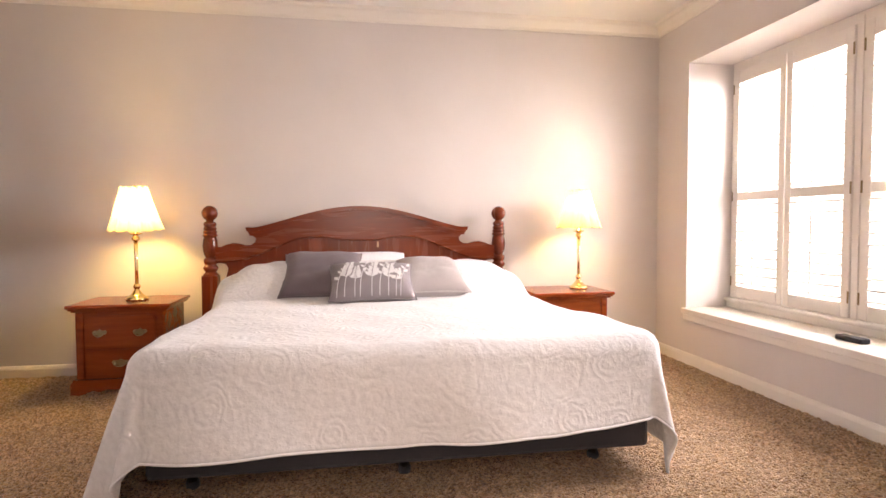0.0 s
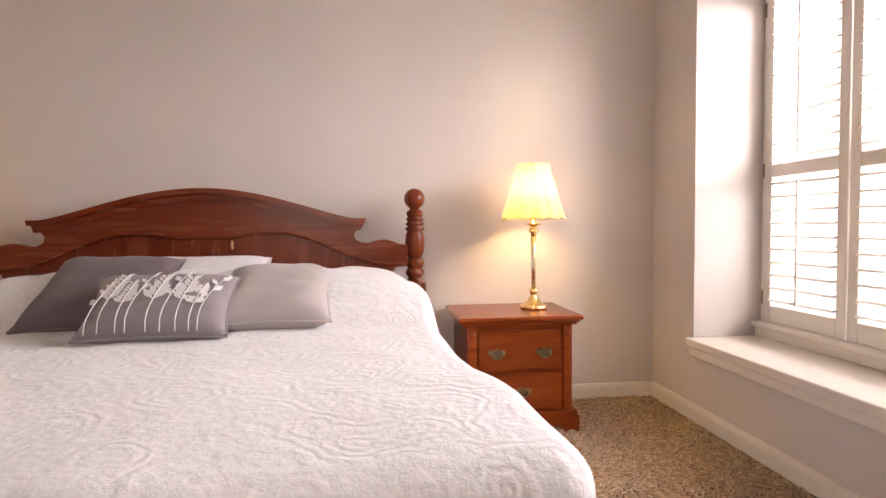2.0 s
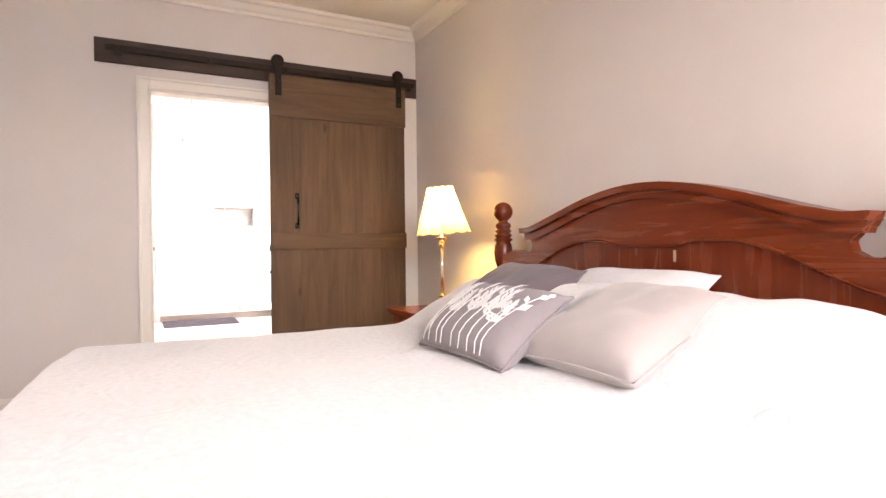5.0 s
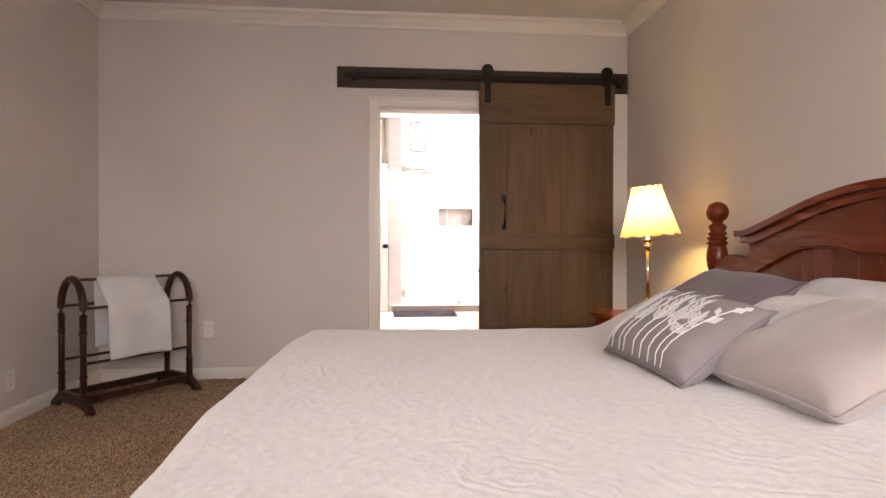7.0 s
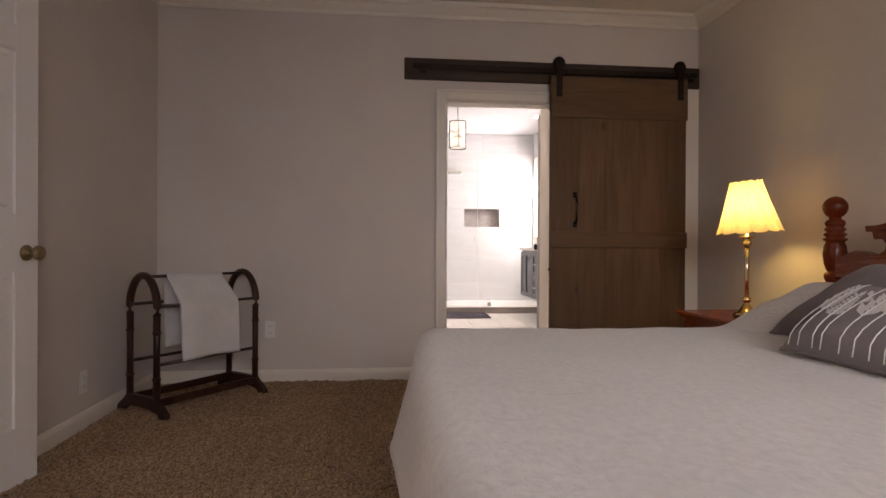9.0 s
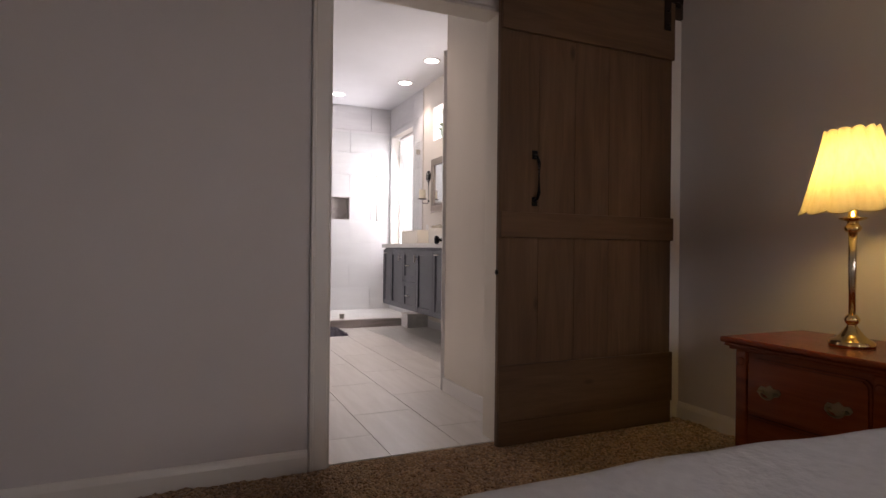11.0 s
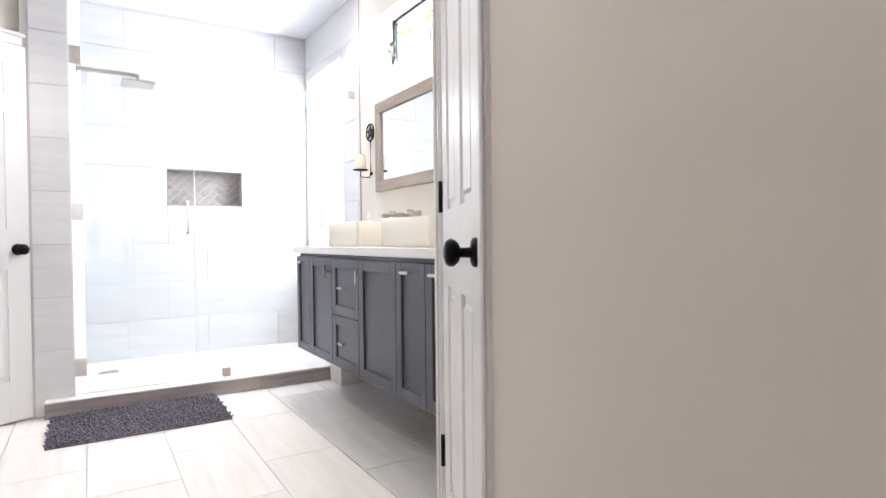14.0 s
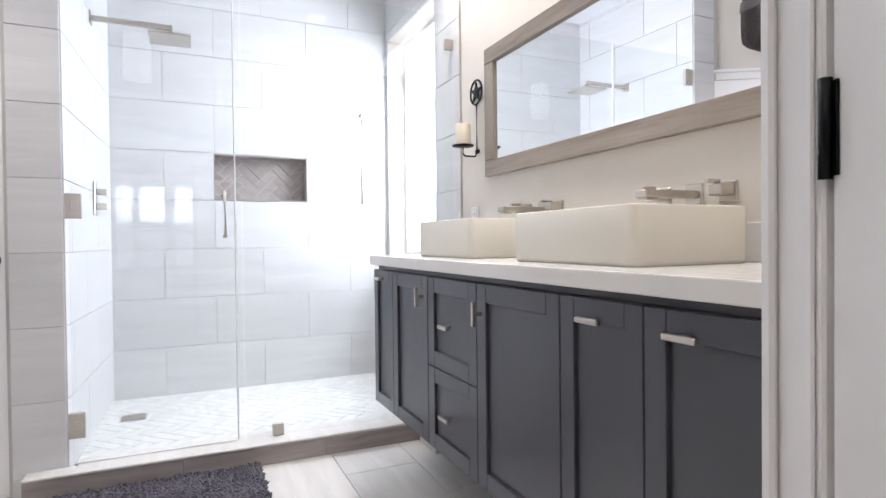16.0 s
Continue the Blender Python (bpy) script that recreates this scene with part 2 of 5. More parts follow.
BASE = fabric("charcoal box-spring cloth", (0.035, 0.033, 0.037), 500, 0.4)
SHADE = shade_material()
FLOORTILE = tile_material("pale floor tile", (0.60, 0.575, 0.55), (0.72, 0.70, 0.68), "x", 0.32)
WALLTILE = tile_material("pale striped wall tile", (0.63, 0.62, 0.63), (0.71, 0.705, 0.71), "x", 0.36)
HERRING = tile_material("grey-brown marble tile", (0.30, 0.262, 0.25), (0.46, 0.41, 0.39), "y", 0.3)
GROUT = paint("grout", (0.54, 0.52, 0.505), 0.85, 300, 0.2)
PAN = tile_material("pale marble shower pan", (0.62, 0.61, 0.60), (0.80, 0.79, 0.78), "x", 0.35)
VANITY = paint("slate blue-grey cabinet paint", (0.062, 0.064, 0.079), 0.34, 90, 0.03, 0.04, 0.5)
QUARTZ = paint("white quartz", (0.82, 0.805, 0.78), 0.2, 20, 0.0, 0.02, 0.5)
CERAMIC = paint("ivory glazed ceramic", (0.83, 0.79, 0.70), 0.12, 20, 0.0, 0.01, 0.5)
WAX = paint("ivory wax", (0.82, 0.76, 0.62), 0.5, 60, 0.05)
PLASTIC = paint("white plastic", (0.80, 0.79, 0.77), 0.35, 60, 0.02)
RUG = fabric("mauve grey chenille", (0.125, 0.115, 0.145), 200, 0.8, 0.95, 0.2)
GLASS = glass_material("shower glass", (0.97, 0.985, 0.98), 0.65)
VASEGLASS = glass_material("vase glass", (0.85, 0.9, 0.9), 1.2)
MIRROR = metal("mirror silver", (0.92, 0.93, 0.93), 0.07)
MIRROR.node_tree.nodes["Principled BSDF"].inputs["Normal"].links and MIRROR.node_tree.links.remove(MIRROR.node_tree.nodes["Principled BSDF"].inputs["Normal"].links[0])
MIRROR.node_tree.links.remove(MIRROR.node_tree.nodes["Principled BSDF"].inputs["Roughness"].links[0])
MIRROR.node_tree.nodes["Principled BSDF"].inputs["Roughness"].default_value = 0.0
CANGLOW = glow_material("lit can diffuser", (1.0, 0.96, 0.9), 60)
PENDANTGLOW = glow_material("lit pendant fabric", (1.0, 0.92, 0.78), 3.5)
# milky paint for the highlight along the shower door's glass edge
EDGE_HIGHLIGHT = paint("pale glass-edge highlight", (0.80, 0.82, 0.82), 0.2, 40, 0.0)
LEAF = fabric("dry leaf", (0.08, 0.12, 0.05), 200, 0.2)
OUTSIDE = glow_material("bright overcast daylight", (0.95, 0.98, 1.0), 5.0)
OUTSIDE_EAST = glow_material("hazy daylight over the garden", (0.95, 0.98, 1.0), 1.7)
YELLOW = fabric("yellow petal", (0.75, 0.52, 0.05), 200, 0.2)

# ---- mesh helpers ----


def bx(bm, x0, x1, y0, y1, z0, z1, bev=0.0, seg=1):
    vs = [bm.verts.new(p) for p in ((x0, y0, z0), (x1, y0, z0), (x1, y1, z0), (x0, y1, z0), (x0, y0, z1), (x1, y0, z1), (x1, y1, z1), (x0, y1, z1))]
    fs = [bm.faces.new([vs[i] for i in q]) for q in ((3, 2, 1, 0), (4, 5, 6, 7), (0, 1, 5, 4), (1, 2, 6, 5), (2, 3, 7, 6), (3, 0, 4, 7))]
    if bev:
        bmesh.ops.bevel(bm, geom=list({e for fc in fs for e in fc.edges}), offset=bev, segments=seg, affect="EDGES", profile=0.5)
    return bm


def box(x0, x1, y0, y1, z0, z1, bev=0.0, seg=1):
    return bx(bmesh.new(), x0, x1, y0, y1, z0, z1, bev, seg)


def lathe(profile, sides=24, bm=None, centre=(0, 0, 0)):
    """Turns rows of (radius, height) round the upright axis."""
    bm = bm or bmesh.new()
    rings = []
    for r, z in profile:
        rings.append([bm.verts.new((centre[0] + r * math.cos(2 * math.pi * i / sides), centre[1] + r * math.sin(2 * math.pi * i / sides), centre[2] + z)) for i in range(sides)])
    for a, b in zip(rings, rings[1:]):
        for i in range(sides):
            bm.faces.new((a[i], a[(i + 1) % sides], b[(i + 1) % sides], b[i]))
    bm.faces.new(list(reversed(rings[0])))
    bm.faces.new(rings[-1])
    for fc in bm.faces:
        fc.smooth = len(fc.verts) == 4
    return bm


def prism(points, z0, z1, axis="z", bm=None):
    """A solid from a closed outline. axis z: outline in x, y; axis y: outline in x, z; axis x: outline in y, z."""
    bm = bm or bmesh.new()

    def at(p, h):
        return {"z": (p[0], p[1], h), "y": (p[0], h, p[1]), "x": (h, p[0], p[1])}[axis]

    lo, hi = [bm.verts.new(at(p, z0)) for p in points], [bm.verts.new(at(p, z1)) for p in points]
    bm.faces.new(lo), bm.faces.new(hi)
    for i in range(len(points)):
        bm.faces.new((lo[i], lo[(i + 1) % len(points)], hi[(i + 1) % len(points)], hi[i]))
    bmesh.ops.recalc_face_normals(bm, faces=bm.faces)
    return bm


def tube(path, r, sides=10, bm=None):
    """A round bar along a row of points."""
    bm = bm or bmesh.new()
    pts = [Vector(p) for p in path]
    rings = []
    for i, p in enumerate(pts):
        d = (pts[min(i + 1, len(pts) - 1)] - pts[max(i - 1, 0)]).normalized()
        q = d.to_track_quat("Z", "Y")
        rr = r[i] if isinstance(r, (list, tuple)) else r
        rings.append([bm.verts.new(p + q @ Vector((rr * math.cos(2 * math.pi * k / sides), rr * math.sin(2 * math.pi * k / sides), 0))) for k in range(sides)])
    for a, b in zip(rings, rings[1:]):
        for k in range(sides):
            bm.faces.new((a[k], a[(k + 1) % sides], b[(k + 1) % sides], b[k])).smooth = True
    bm.faces.new(list(reversed(rings[0])))
    bm.faces.new(rings[-1])
    return bm


def grid(nu, nv, fn, bm=None, close=False):
    """A sheet of nu x nv cells from a function of u and v in 0..1."""
    bm = bm or bmesh.new()
    vs = [[bm.verts.new(fn(i / nu, j / nv)) for j in range(nv + 1)] for i in range(nu + 1)]
    for i in range(nu):
        for j in range(nv):
            bm.faces.new((vs[i][j], vs[i + 1][j], vs[i + 1][j + 1], vs[i][j + 1])).smooth = True
    return bm


def mesh_of(name, bm):
    me = bpy.data.meshes.new(name)
    bm.to_mesh(me)
    bm.free()
    return me


def part(name, bm, material, parent=None, label="", at=None):
    me = mesh_of(name, bm) if isinstance(bm, bmesh.types.BMesh) else bm
    if material and not me.materials:
        me.materials.append(material)
    ob = new(name, me)
    if parent is not None:
        ob.parent = parent
    if at is not None:
        ob.matrix_basis = at
    return tagged(ob, label) if label else ob


def thing(name, place, label, category, group="", kind=""):
    ob = new(name)
    ob.empty_display_size = 0.1
    ob.matrix_basis = place if isinstance(place, Matrix) else Matrix.Translation(place)
    return tagged(ob, label, category, group, kind)


def built(name, bm, material, label, category="structure"):
    return tagged(part(name, bm, material), label, category, kind="structure")


# ---- structure: bedroom ----
X1, Y0, Y1, H, BH = 4.90, 2.47, 6.285, 2.63, 2.765
OY0, OY1, OZ = 4.415, 5.20, 1.965
RX, RY0, RY1, RZ0, RZ1 = 5.26, 3.62, 5.87, 0.42, 2.225
YN, XB, XS = 6.39, -5.08, -3.97

bm = box(-0.02, X1 + 0.15, Y0 - 0.14, Y1 + 0.1, -0.1, 0.0)
bx(bm, 1.6, 3.8, 0.0, Y0 - 0.142, -0.1, 0.0)
built("floor", bm, CARPET, "speckled beige cut-pile carpet over the bedroom floor", "carpet")
# uneven cut pile over the walked part of the carpet
rng = np.random.default_rng(11)
nx, ny = 400, 312
gx, gy = np.meshgrid(np.linspace(0.018, X1 - 0.018, nx), np.linspace(Y0 + 0.018, Y1 - 0.018, ny))
gz = 0.007 + 0.0055 * rng.standard_normal(gx.shape).clip(-1.5, 1.5) + 0.003 * np.sin(gx * 9 + 2 * np.sin(gy * 5)) * np.sin(gy * 7 + gx)
gx, gy = gx + rng.uniform(-0.005, 0.005, gx.shape), gy + rng.uniform(-0.005, 0.005, gy.shape)
gz[0, :] = gz[-1, :] = gz[:, 0] = gz[:, -1] = 0.001
idx = np.arange(nx * ny).reshape(ny, nx)
quads = np.stack([idx[:-1, :-1], idx[:-1, 1:], idx[1:, 1:], idx[1:, :-1]], -1).reshape(-1, 4)
me = bpy.data.meshes.new("carpet_pile")
me.from_pydata(np.stack([gx, gy, gz], -1).reshape(-1, 3).tolist(), [], quads.tolist())
me.polygons.foreach_set("use_smooth", [True] * len(quads))
tagged(part("carpet_pile", me, CARPET), "thick speckled beige carpet pile", "carpet", kind="stuff")
bm = box(-0.13, X1 + 0.5, Y0 - 0.1, Y1 + 0.1, H, H + 0.1)
bx(bm, 1.6, 3.8, 0.0, Y0 - 0.102, H, H + 0.1)
built("ceiling", bm, CEIL, "plain cream painted bedroom ceiling", "ceiling")

bm = box(-0.13, 0, Y0 - 0.1, OY0, 0, H)
bx(bm, -0.13, 0, OY1, Y1, 0, H)
bx(bm, -0.13, 0, OY0, OY1, OZ, H)
built("wall_west", bm, WALL, "greige painted wall with a doorway to the bathroom", "wall")
built("wall_north", box(-0.001, X1 + 0.5, Y1, Y1 + 0.1, 0, H), WALL, "greige painted wall behind the headboard", "wall")
bm = box(X1, X1 + 0.5, Y0 - 0.1, RY0, 0, H)
bx(bm, X1, X1 + 0.5, RY1, Y1, 0, H)
bx(bm, X1, X1 + 0.5, RY0, RY1, 0, RZ0 - 0.04)
bx(bm, X1, X1 + 0.5, RY0, RY1, RZ1, H)
built("wall_east", bm, WALL, "greige painted wall with a deep window recess", "wall")
EX0, EX1 = 2.12, 3.30
bm = box(0, EX0, Y0 - 0.12, Y0, 0, H)
bx(bm, EX1, X1, Y0 - 0.12, Y0, 0, H)
bx(bm, EX0, EX1, Y0 - 0.12, Y0, 2.05, H)
built("wall_south", bm, WALL, "greige painted wall with the bedroom's entry doorway", "wall")
bm = box(1.5, 1.6, 0.0, Y0 - 0.12, 0, H)
bx(bm, 3.8, 3.9, 0.0, Y0 - 0.12, 0, H)
bx(bm, 1.5, 3.9, -0.1, 0.0, 0, H)
built("wall_hall", bm, WALL, "plain greige walls of the entry hall", "wall")


CROWN = [(0, H - 0.095), (0.012, H - 0.095), (0.016, H - 0.075), (0.03, H - 0.06), (0.05, H - 0.03), (0.07, H - 0.022), (0.078, H - 0.001), (0, H - 0.001)]
SKIRT = [(0, 0), (0.015, 0), (0.015, 0.06), (0.011, 0.074), (0.006, 0.084), (0, 0.086)]
moulding_sets = [("y", (Y0, Y1, 0.001), 1), ("y", (Y0, Y1, X1 - 0.001), -1), ("x", (0, X1, Y1 - 0.001), -1), ("x", (0, X1, Y0 + 0.001), 1)]
bm = bmesh.new()
for axis, (a, b, fixed), s in moulding_sets:
    prism([(fixed + s * o, z) for o, z in CROWN], a, b, axis, bm)
built("trim_crown", bm, TRIM, "cream crown moulding round the bedroom ceiling", "crown moulding")
bm = bmesh.new()
for axis, a, b, fixed, s in (("y", Y0, OY0 - 0.075, 0.001, 1), ("y", Y0, Y1, X1 - 0.001, -1), ("x", 0.016, X1 - 0.016, Y1 - 0.001, -1), ("x", 0.016, EX0 - 0.075, Y0 + 0.001, 1), ("x", EX1 + 0.075, X1 - 0.016, Y0 + 0.001, 1)):
    prism([(fixed + s * o, z) for o, z in SKIRT], a, b, axis, bm)
built("baseboard", bm, TRIM, "cream painted baseboard round the bedroom", "baseboard")

# doorway to the bathroom: jamb, casing both sides
bm = box(-0.13, 0.0, OY0, OY0 + 0.012, 0, OZ, 0.001)
bx(bm, -0.13, 0.0, OY1 - 0.012, OY1, 0, OZ, 0.001)
bx(bm, -0.13, 0.0, OY0, OY1, OZ - 0.012, OZ, 0.001)


def casing(bm, y0, y1, ztop, x, s, w=0.072):
    for a, b in ((y0 - w, y0), (y1, y1 + w)):
        bx(bm, min(x, x + s * 0.016), max(x, x + s * 0.016), a, b, 0, ztop + w, 0.004)
        bx(bm, min(x, x + s * 0.022), max(x, x + s * 0.022), a if a < y0 - 0.01 else b - 0.018, (a if a < y0 - 0.01 else b - 0.018) + 0.018, 0, ztop + w, 0.004)
    bx(bm, min(x, x + s * 0.016), max(x, x + s * 0.016), y0, y1, ztop, ztop + w, 0.004)
    bx(bm, min(x, x + s * 0.022), max(x, x + s * 0.022), y0 - w, y1 + w, ztop + w - 0.018, ztop + w, 0.004)


casing(bm, OY0, OY1, OZ, 0.0, 1)
casing(bm, OY0, OY1, OZ, -0.13, -1)
built("trim_doorway", bm, TRIM, "cream casing and jamb of the bathroom doorway", "door casing")
built("trim_corner", box(0.001, 0.014, 6.165, Y1 - 0.002, 0.0, 2.098, 0.003), TRIM, "narrow cream board in the corner beside the barn door", "trim")
bm = box(EX0 - 0.07, EX0, Y0, Y0 + 0.016, 0, 2.12, 0.003)
bx(bm, EX1, EX1 + 0.07, Y0, Y0 + 0.016, 0, 2.12, 0.003)
bx(bm, EX0, EX1, Y0, Y0 + 0.016, 2.05, 2.12, 0.003)
built("trim_entry", bm, TRIM, "cream casing of the bedroom's entry doorway", "door casing")

# ---- window recess and shutters ----
bm = box(X1 - 0.045, RX + 0.02, RY0, RY1, RZ0 - 0.04, RZ0, 0.006, 2)
bx(bm, X1 - 0.045, X1, RY0 - 0.05, RY0, RZ0 - 0.04, RZ0, 0.006)
bx(bm, X1 - 0.03, X1 - 0.001, RY0 - 0.03, RY1 - 0.002, RZ0 - 0.09, RZ0 - 0.041, 0.008, 2)
built("window_sill_1", bm, TRIM, "deep cream painted window sill with a moulded nose", "window sill")
bm = box(RX - 0.03, RX + 0.03, RY0, RY1, RZ0, RZ0 + 0.075, 0.004)
bx(bm, RX - 0.055, RX - 0.03, RY0, RY1, RZ0 + 0.05, RZ0 + 0.075, 0.006)
bx(bm, RX, RX + 0.03, RY0, RY1, RZ1 - 0.06, RZ1, 0.003)
U = [(4.83, RY1), (3.69, 4.76)]
for a, b in ((RY1 - 0.03, RY1), (4.755, 4.83), (RY0, 3.69)):
    bx(bm, RX, RX + 0.03, a, b, RZ0 + 0.075, RZ1 - 0.06, 0.003)
bx(bm, RX - 0.008, RX, 4.775, 4.812, RZ0 + 0.075, RZ1 - 0.02, 0.003)
built("window_frame_1", bm, TRIM, "cream shutter frame inside the window recess", "window frame")


def shutter(y0, y1, z0, z1, hinge_low):
    th = thing("plantation_shutter", (RX + 0.002, y0, z0), "cream painted plantation shutter with open louvers", "shutter", "shutters in the bedroom window")
    w, h = y1 - y0, z1 - z0
    mid0, mid1, st = 0.715, 0.775, 0.052
    for a in (0.0015, w - st - 0.0015):
        part("stile", box(-0.014, 0.014, a, a + st, 0, h, 0.003), TRIM, th)
    for a, b in ((0, 0.085), (mid0, mid1), (h - 0.095, h)):
        part("rail", box(-0.013, 0.013, st + 0.0015, w - st - 0.0015, a, b, 0.003), TRIM, th)
    slat = mesh_of("slat", prism([(-0.031, -0.009), (-0.02, 0.001), (0.0, 0.0065), (0.031, 0.010), (0.02, 0.003), (0, -0.0055)], st + 0.004, w - st - 0.004, "y"))
    slat.materials.append(TRIM)
    for a, b in ((0.085, mid0), (mid1, h - 0.095)):
        n = round((b - a) / 0.064)
        for i in range(n):
            part("slat", slat, None, th, at=Matrix.Translation((0, 0, a + (i + 0.5) * (b - a) / n)))
        part("tilt_rod", box(-0.043, -0.034, w / 2 - 0.005, w / 2 + 0.005, a + 0.02, b - 0.02, 0.002), TRIM, th)
    yh = 0.0 if hinge_low else w
    for z in (0.12, h * 0.45, h - 0.13):
        part("hinge", box(-0.018, -0.0145, yh - 0.006, yh + 0.006, z - 0.035, z + 0.035, 0.001), ANTIQUE, th, "antique brass hinge")
    return th


for a, b in U:
    lo, hi = a, b - (0.03 if b > 5 else 0.0)
    c = (lo + hi) / 2
    shutter(lo, c - 0.002, RZ0 + 0.077, RZ1 - 0.062, True)
    shutter(c + 0.002, hi, RZ0 + 0.077, RZ1 - 0.062, False)
# the sash behind the shutters
win = thing("window_1", (RX + 0.10, RY0, RZ0), "white double-hung sash window behind the shutters", "window", kind="structure")
for a, b in U:
    for y in (a, b - 0.05):
        part("stile", box(0, 0.04, y - RY0, y + 0.05 - RY0, 0, RZ1 - RZ0, 0.002), WHITE, win)
    for z in (0.0, 0.88, RZ1 - RZ0 - 0.05):
        part("rail", box(0, 0.04, a + 0.052 - RY0, b - 0.052 - RY0, z, z + 0.05, 0.002), WHITE, win)
    for z in (0.46, 1.33):
        part("muntin", box(0.01, 0.03, a + 0.052 - RY0, b - 0.052 - RY0, z - 0.008, z + 0.008), WHITE, win)
    part("muntin", box(0.012, 0.028, (a + b) / 2 - 0.008 - RY0, (a + b) / 2 + 0.008 - RY0, 0.052, RZ1 - RZ0 - 0.052), WHITE, win)
tagged(part("remote_control", box(5.0, 5.06, 4.50, 4.66, RZ0 + 0.001, RZ0 + 0.028, 0.006, 2), BASE), "dark grey slim case lying on the window sill", "case")

# ---- bed ----
BXC, BY0, BYH, BZ = 2.50, 4.10, 6.04, 0.60
bed = thing("bed", (BXC, 6.125, 0), "king bed with a red-brown turned-post pine headboard", "bed")
POST = [(0.050, 0.60), (0.050, 0.705), (0.046, 0.712), (0.033, 0.722), (0.043, 0.735), (0.050, 0.75), (0.043, 0.765), (0.034, 0.772), (0.042, 0.782), (0.046, 0.80), (0.042, 0.815), (0.03, 0.822), (0.036, 0.83), (0.046, 0.86), (0.051, 0.905), (0.046, 0.945), (0.038, 0.963), (0.05, 0.972), (0.05, 0.98), (0.036, 0.986), (0.047, 0.994), (0.047, 1.003), (0.035, 1.01), (0.044, 1.018), (0.044, 1.027), (0.034, 1.034), (0.04, 1.042), (0.043, 1.053), (0.038, 1.064), (0.026, 1.07), (0.024, 1.077)]
ball = [(0.053 * math.sin(math.pi * k / 12), 1.127 - 0.053 * math.cos(math.pi * k / 12)) for k in range(2, 13)]
for s in (-1, 1):
    post = part("post", lathe(POST + ball[:-1] + [(0.002, 1.18)], 28), CHERRYV, bed, at=Matrix.Translation((s * 1.023, 0, 0)))
    part("post_block", box(-0.052, 0.052, -0.052, 0.052, 0, 0.70, 0.006, 2), CHERRYV, post)


def arch(d):
    """Height of the headboard's crown over its half width."""
    t = min(1.0, abs(d) / 0.76)
    return 1.03 + 0.148 * (0.5 + 0.5 * math.cos(math.pi * min(1, t * 1.08))) ** 0.62


def groove(d):
    d = abs(d)
    if d < 0.12:
        return 0.938
    if d < 0.24:
        k = (d - 0.12) / 0.12
        return 0.938 + 0.022 * (3 * k * k - 2 * k ** 3)
    if d < 0.34:
        return 0.960
    k = min(1, (d - 0.34) / 0.56)
    return 0.960 - 0.165 * (3 * k * k - 2 * k ** 3)


N = 48
half = [(0.76 * i / N) for i in range(-N, N + 1)]
side = [(0.76, 0.985), (0.735, 0.975), (0.715, 0.95), (0.722, 0.925), (0.75, 0.908), (0.785, 0.905), (0.83, 0.918), (0.87, 0.922), (0.91, 0.912), (0.945, 0.897), (0.985, 0.893)]
low = [(0.985, 0.785), (0.925, 0.78), (0.905, 0.75), (0.915, 0.70), (0.935, 0.64), (0.93, 0.40)]
right = side + low
outline = [(d, arch(d) - 0.02) for d in half] + right + [(-a, b) for a, b in reversed(right)]
part("back_panel", prism(outline, -0.012, 0.014, "y"), CHERRYV, bed)
top = [(d, arch(d) - 0.024) for d in half] + side + [(0.985, 0.80)]
under = [(x * 0.985, groove(x * 0.985)) for x in [1 - 2 * i / 60 for i in range(61)]]
apron = part("apron", prism(top + under + [(-a, b) for a, b in reversed(side)], -0.030, -0.013, "y"), CHERRY, bed)
bead = tube([(d * 0.975, -0.030, groove(d * 0.975)) for d in [1 - 2 * i / 60 for i in range(61)]], 0.006, 8)
part("bead", bead, CHERRY, apron)
for n, (o, i, y) in enumerate(((0.0, -0.026, -0.072), (-0.026, -0.040, -0.047), (-0.040, -0.058, -0.051))):
    ups = [(d * (1 + (0.022 - 0.012 * n)), arch(d) + o) for d in half]
    downs = [(d * (1 + (0.014 - 0.012 * n)), arch(d) + i) for d in reversed(half)]
    part("crest_moulding", prism(ups + downs, y, 0.022, "y"), CHERRY, bed)


part("worn_mark", box(0.119, 0.131, -0.0136, -0.0122, 0.882, 0.924, 0.0004), SCUFF, bed, "pale worn spot in the varnish")


def skew(bm):
    """The bed's base and cloth stand slightly askew to the headboard."""
    for v in bm.verts:
        v.co.x += askew(v.co.y + 6.125)
    return bm


def askew(y):
    return 0.162 - 0.09 * min(1.0, max(0.0, (y - 4.1) / 1.9))


boxs = part("box_spring", skew(box(-0.965, 0.965, BY0 + 0.03 - 6.125, -0.09, 0.13, 0.34, 0.02, 2)), BASE, bed, "charcoal cloth box spring")
part("mattress", skew(box(-0.945, 0.945, BY0 + 0.02 - 6.125, -0.09, 0.341, 0.585, 0.05, 3)), PILLOW, bed, "white mattress")
for x in (-0.70, 0.98, 0.14):
    for y in (BY0 + 0.25 - 6.125, -0.35):
        leg = part("leg", lathe([(0.022, 0.035), (0.022, 0.1295)], 12, centre=(x, y, 0)), IRON, bed)
        part("caster", lathe([(0.012, 0), (0.025, 0.006), (0.027, 0.02), (0.025, 0.033), (0.01, 0.0345)], 12, centre=(x, y, 0)), BASE, leg)

# coverlet: a rectangular cloth that hangs over the foot and both sides
CW, CR = 0.975, 0.085


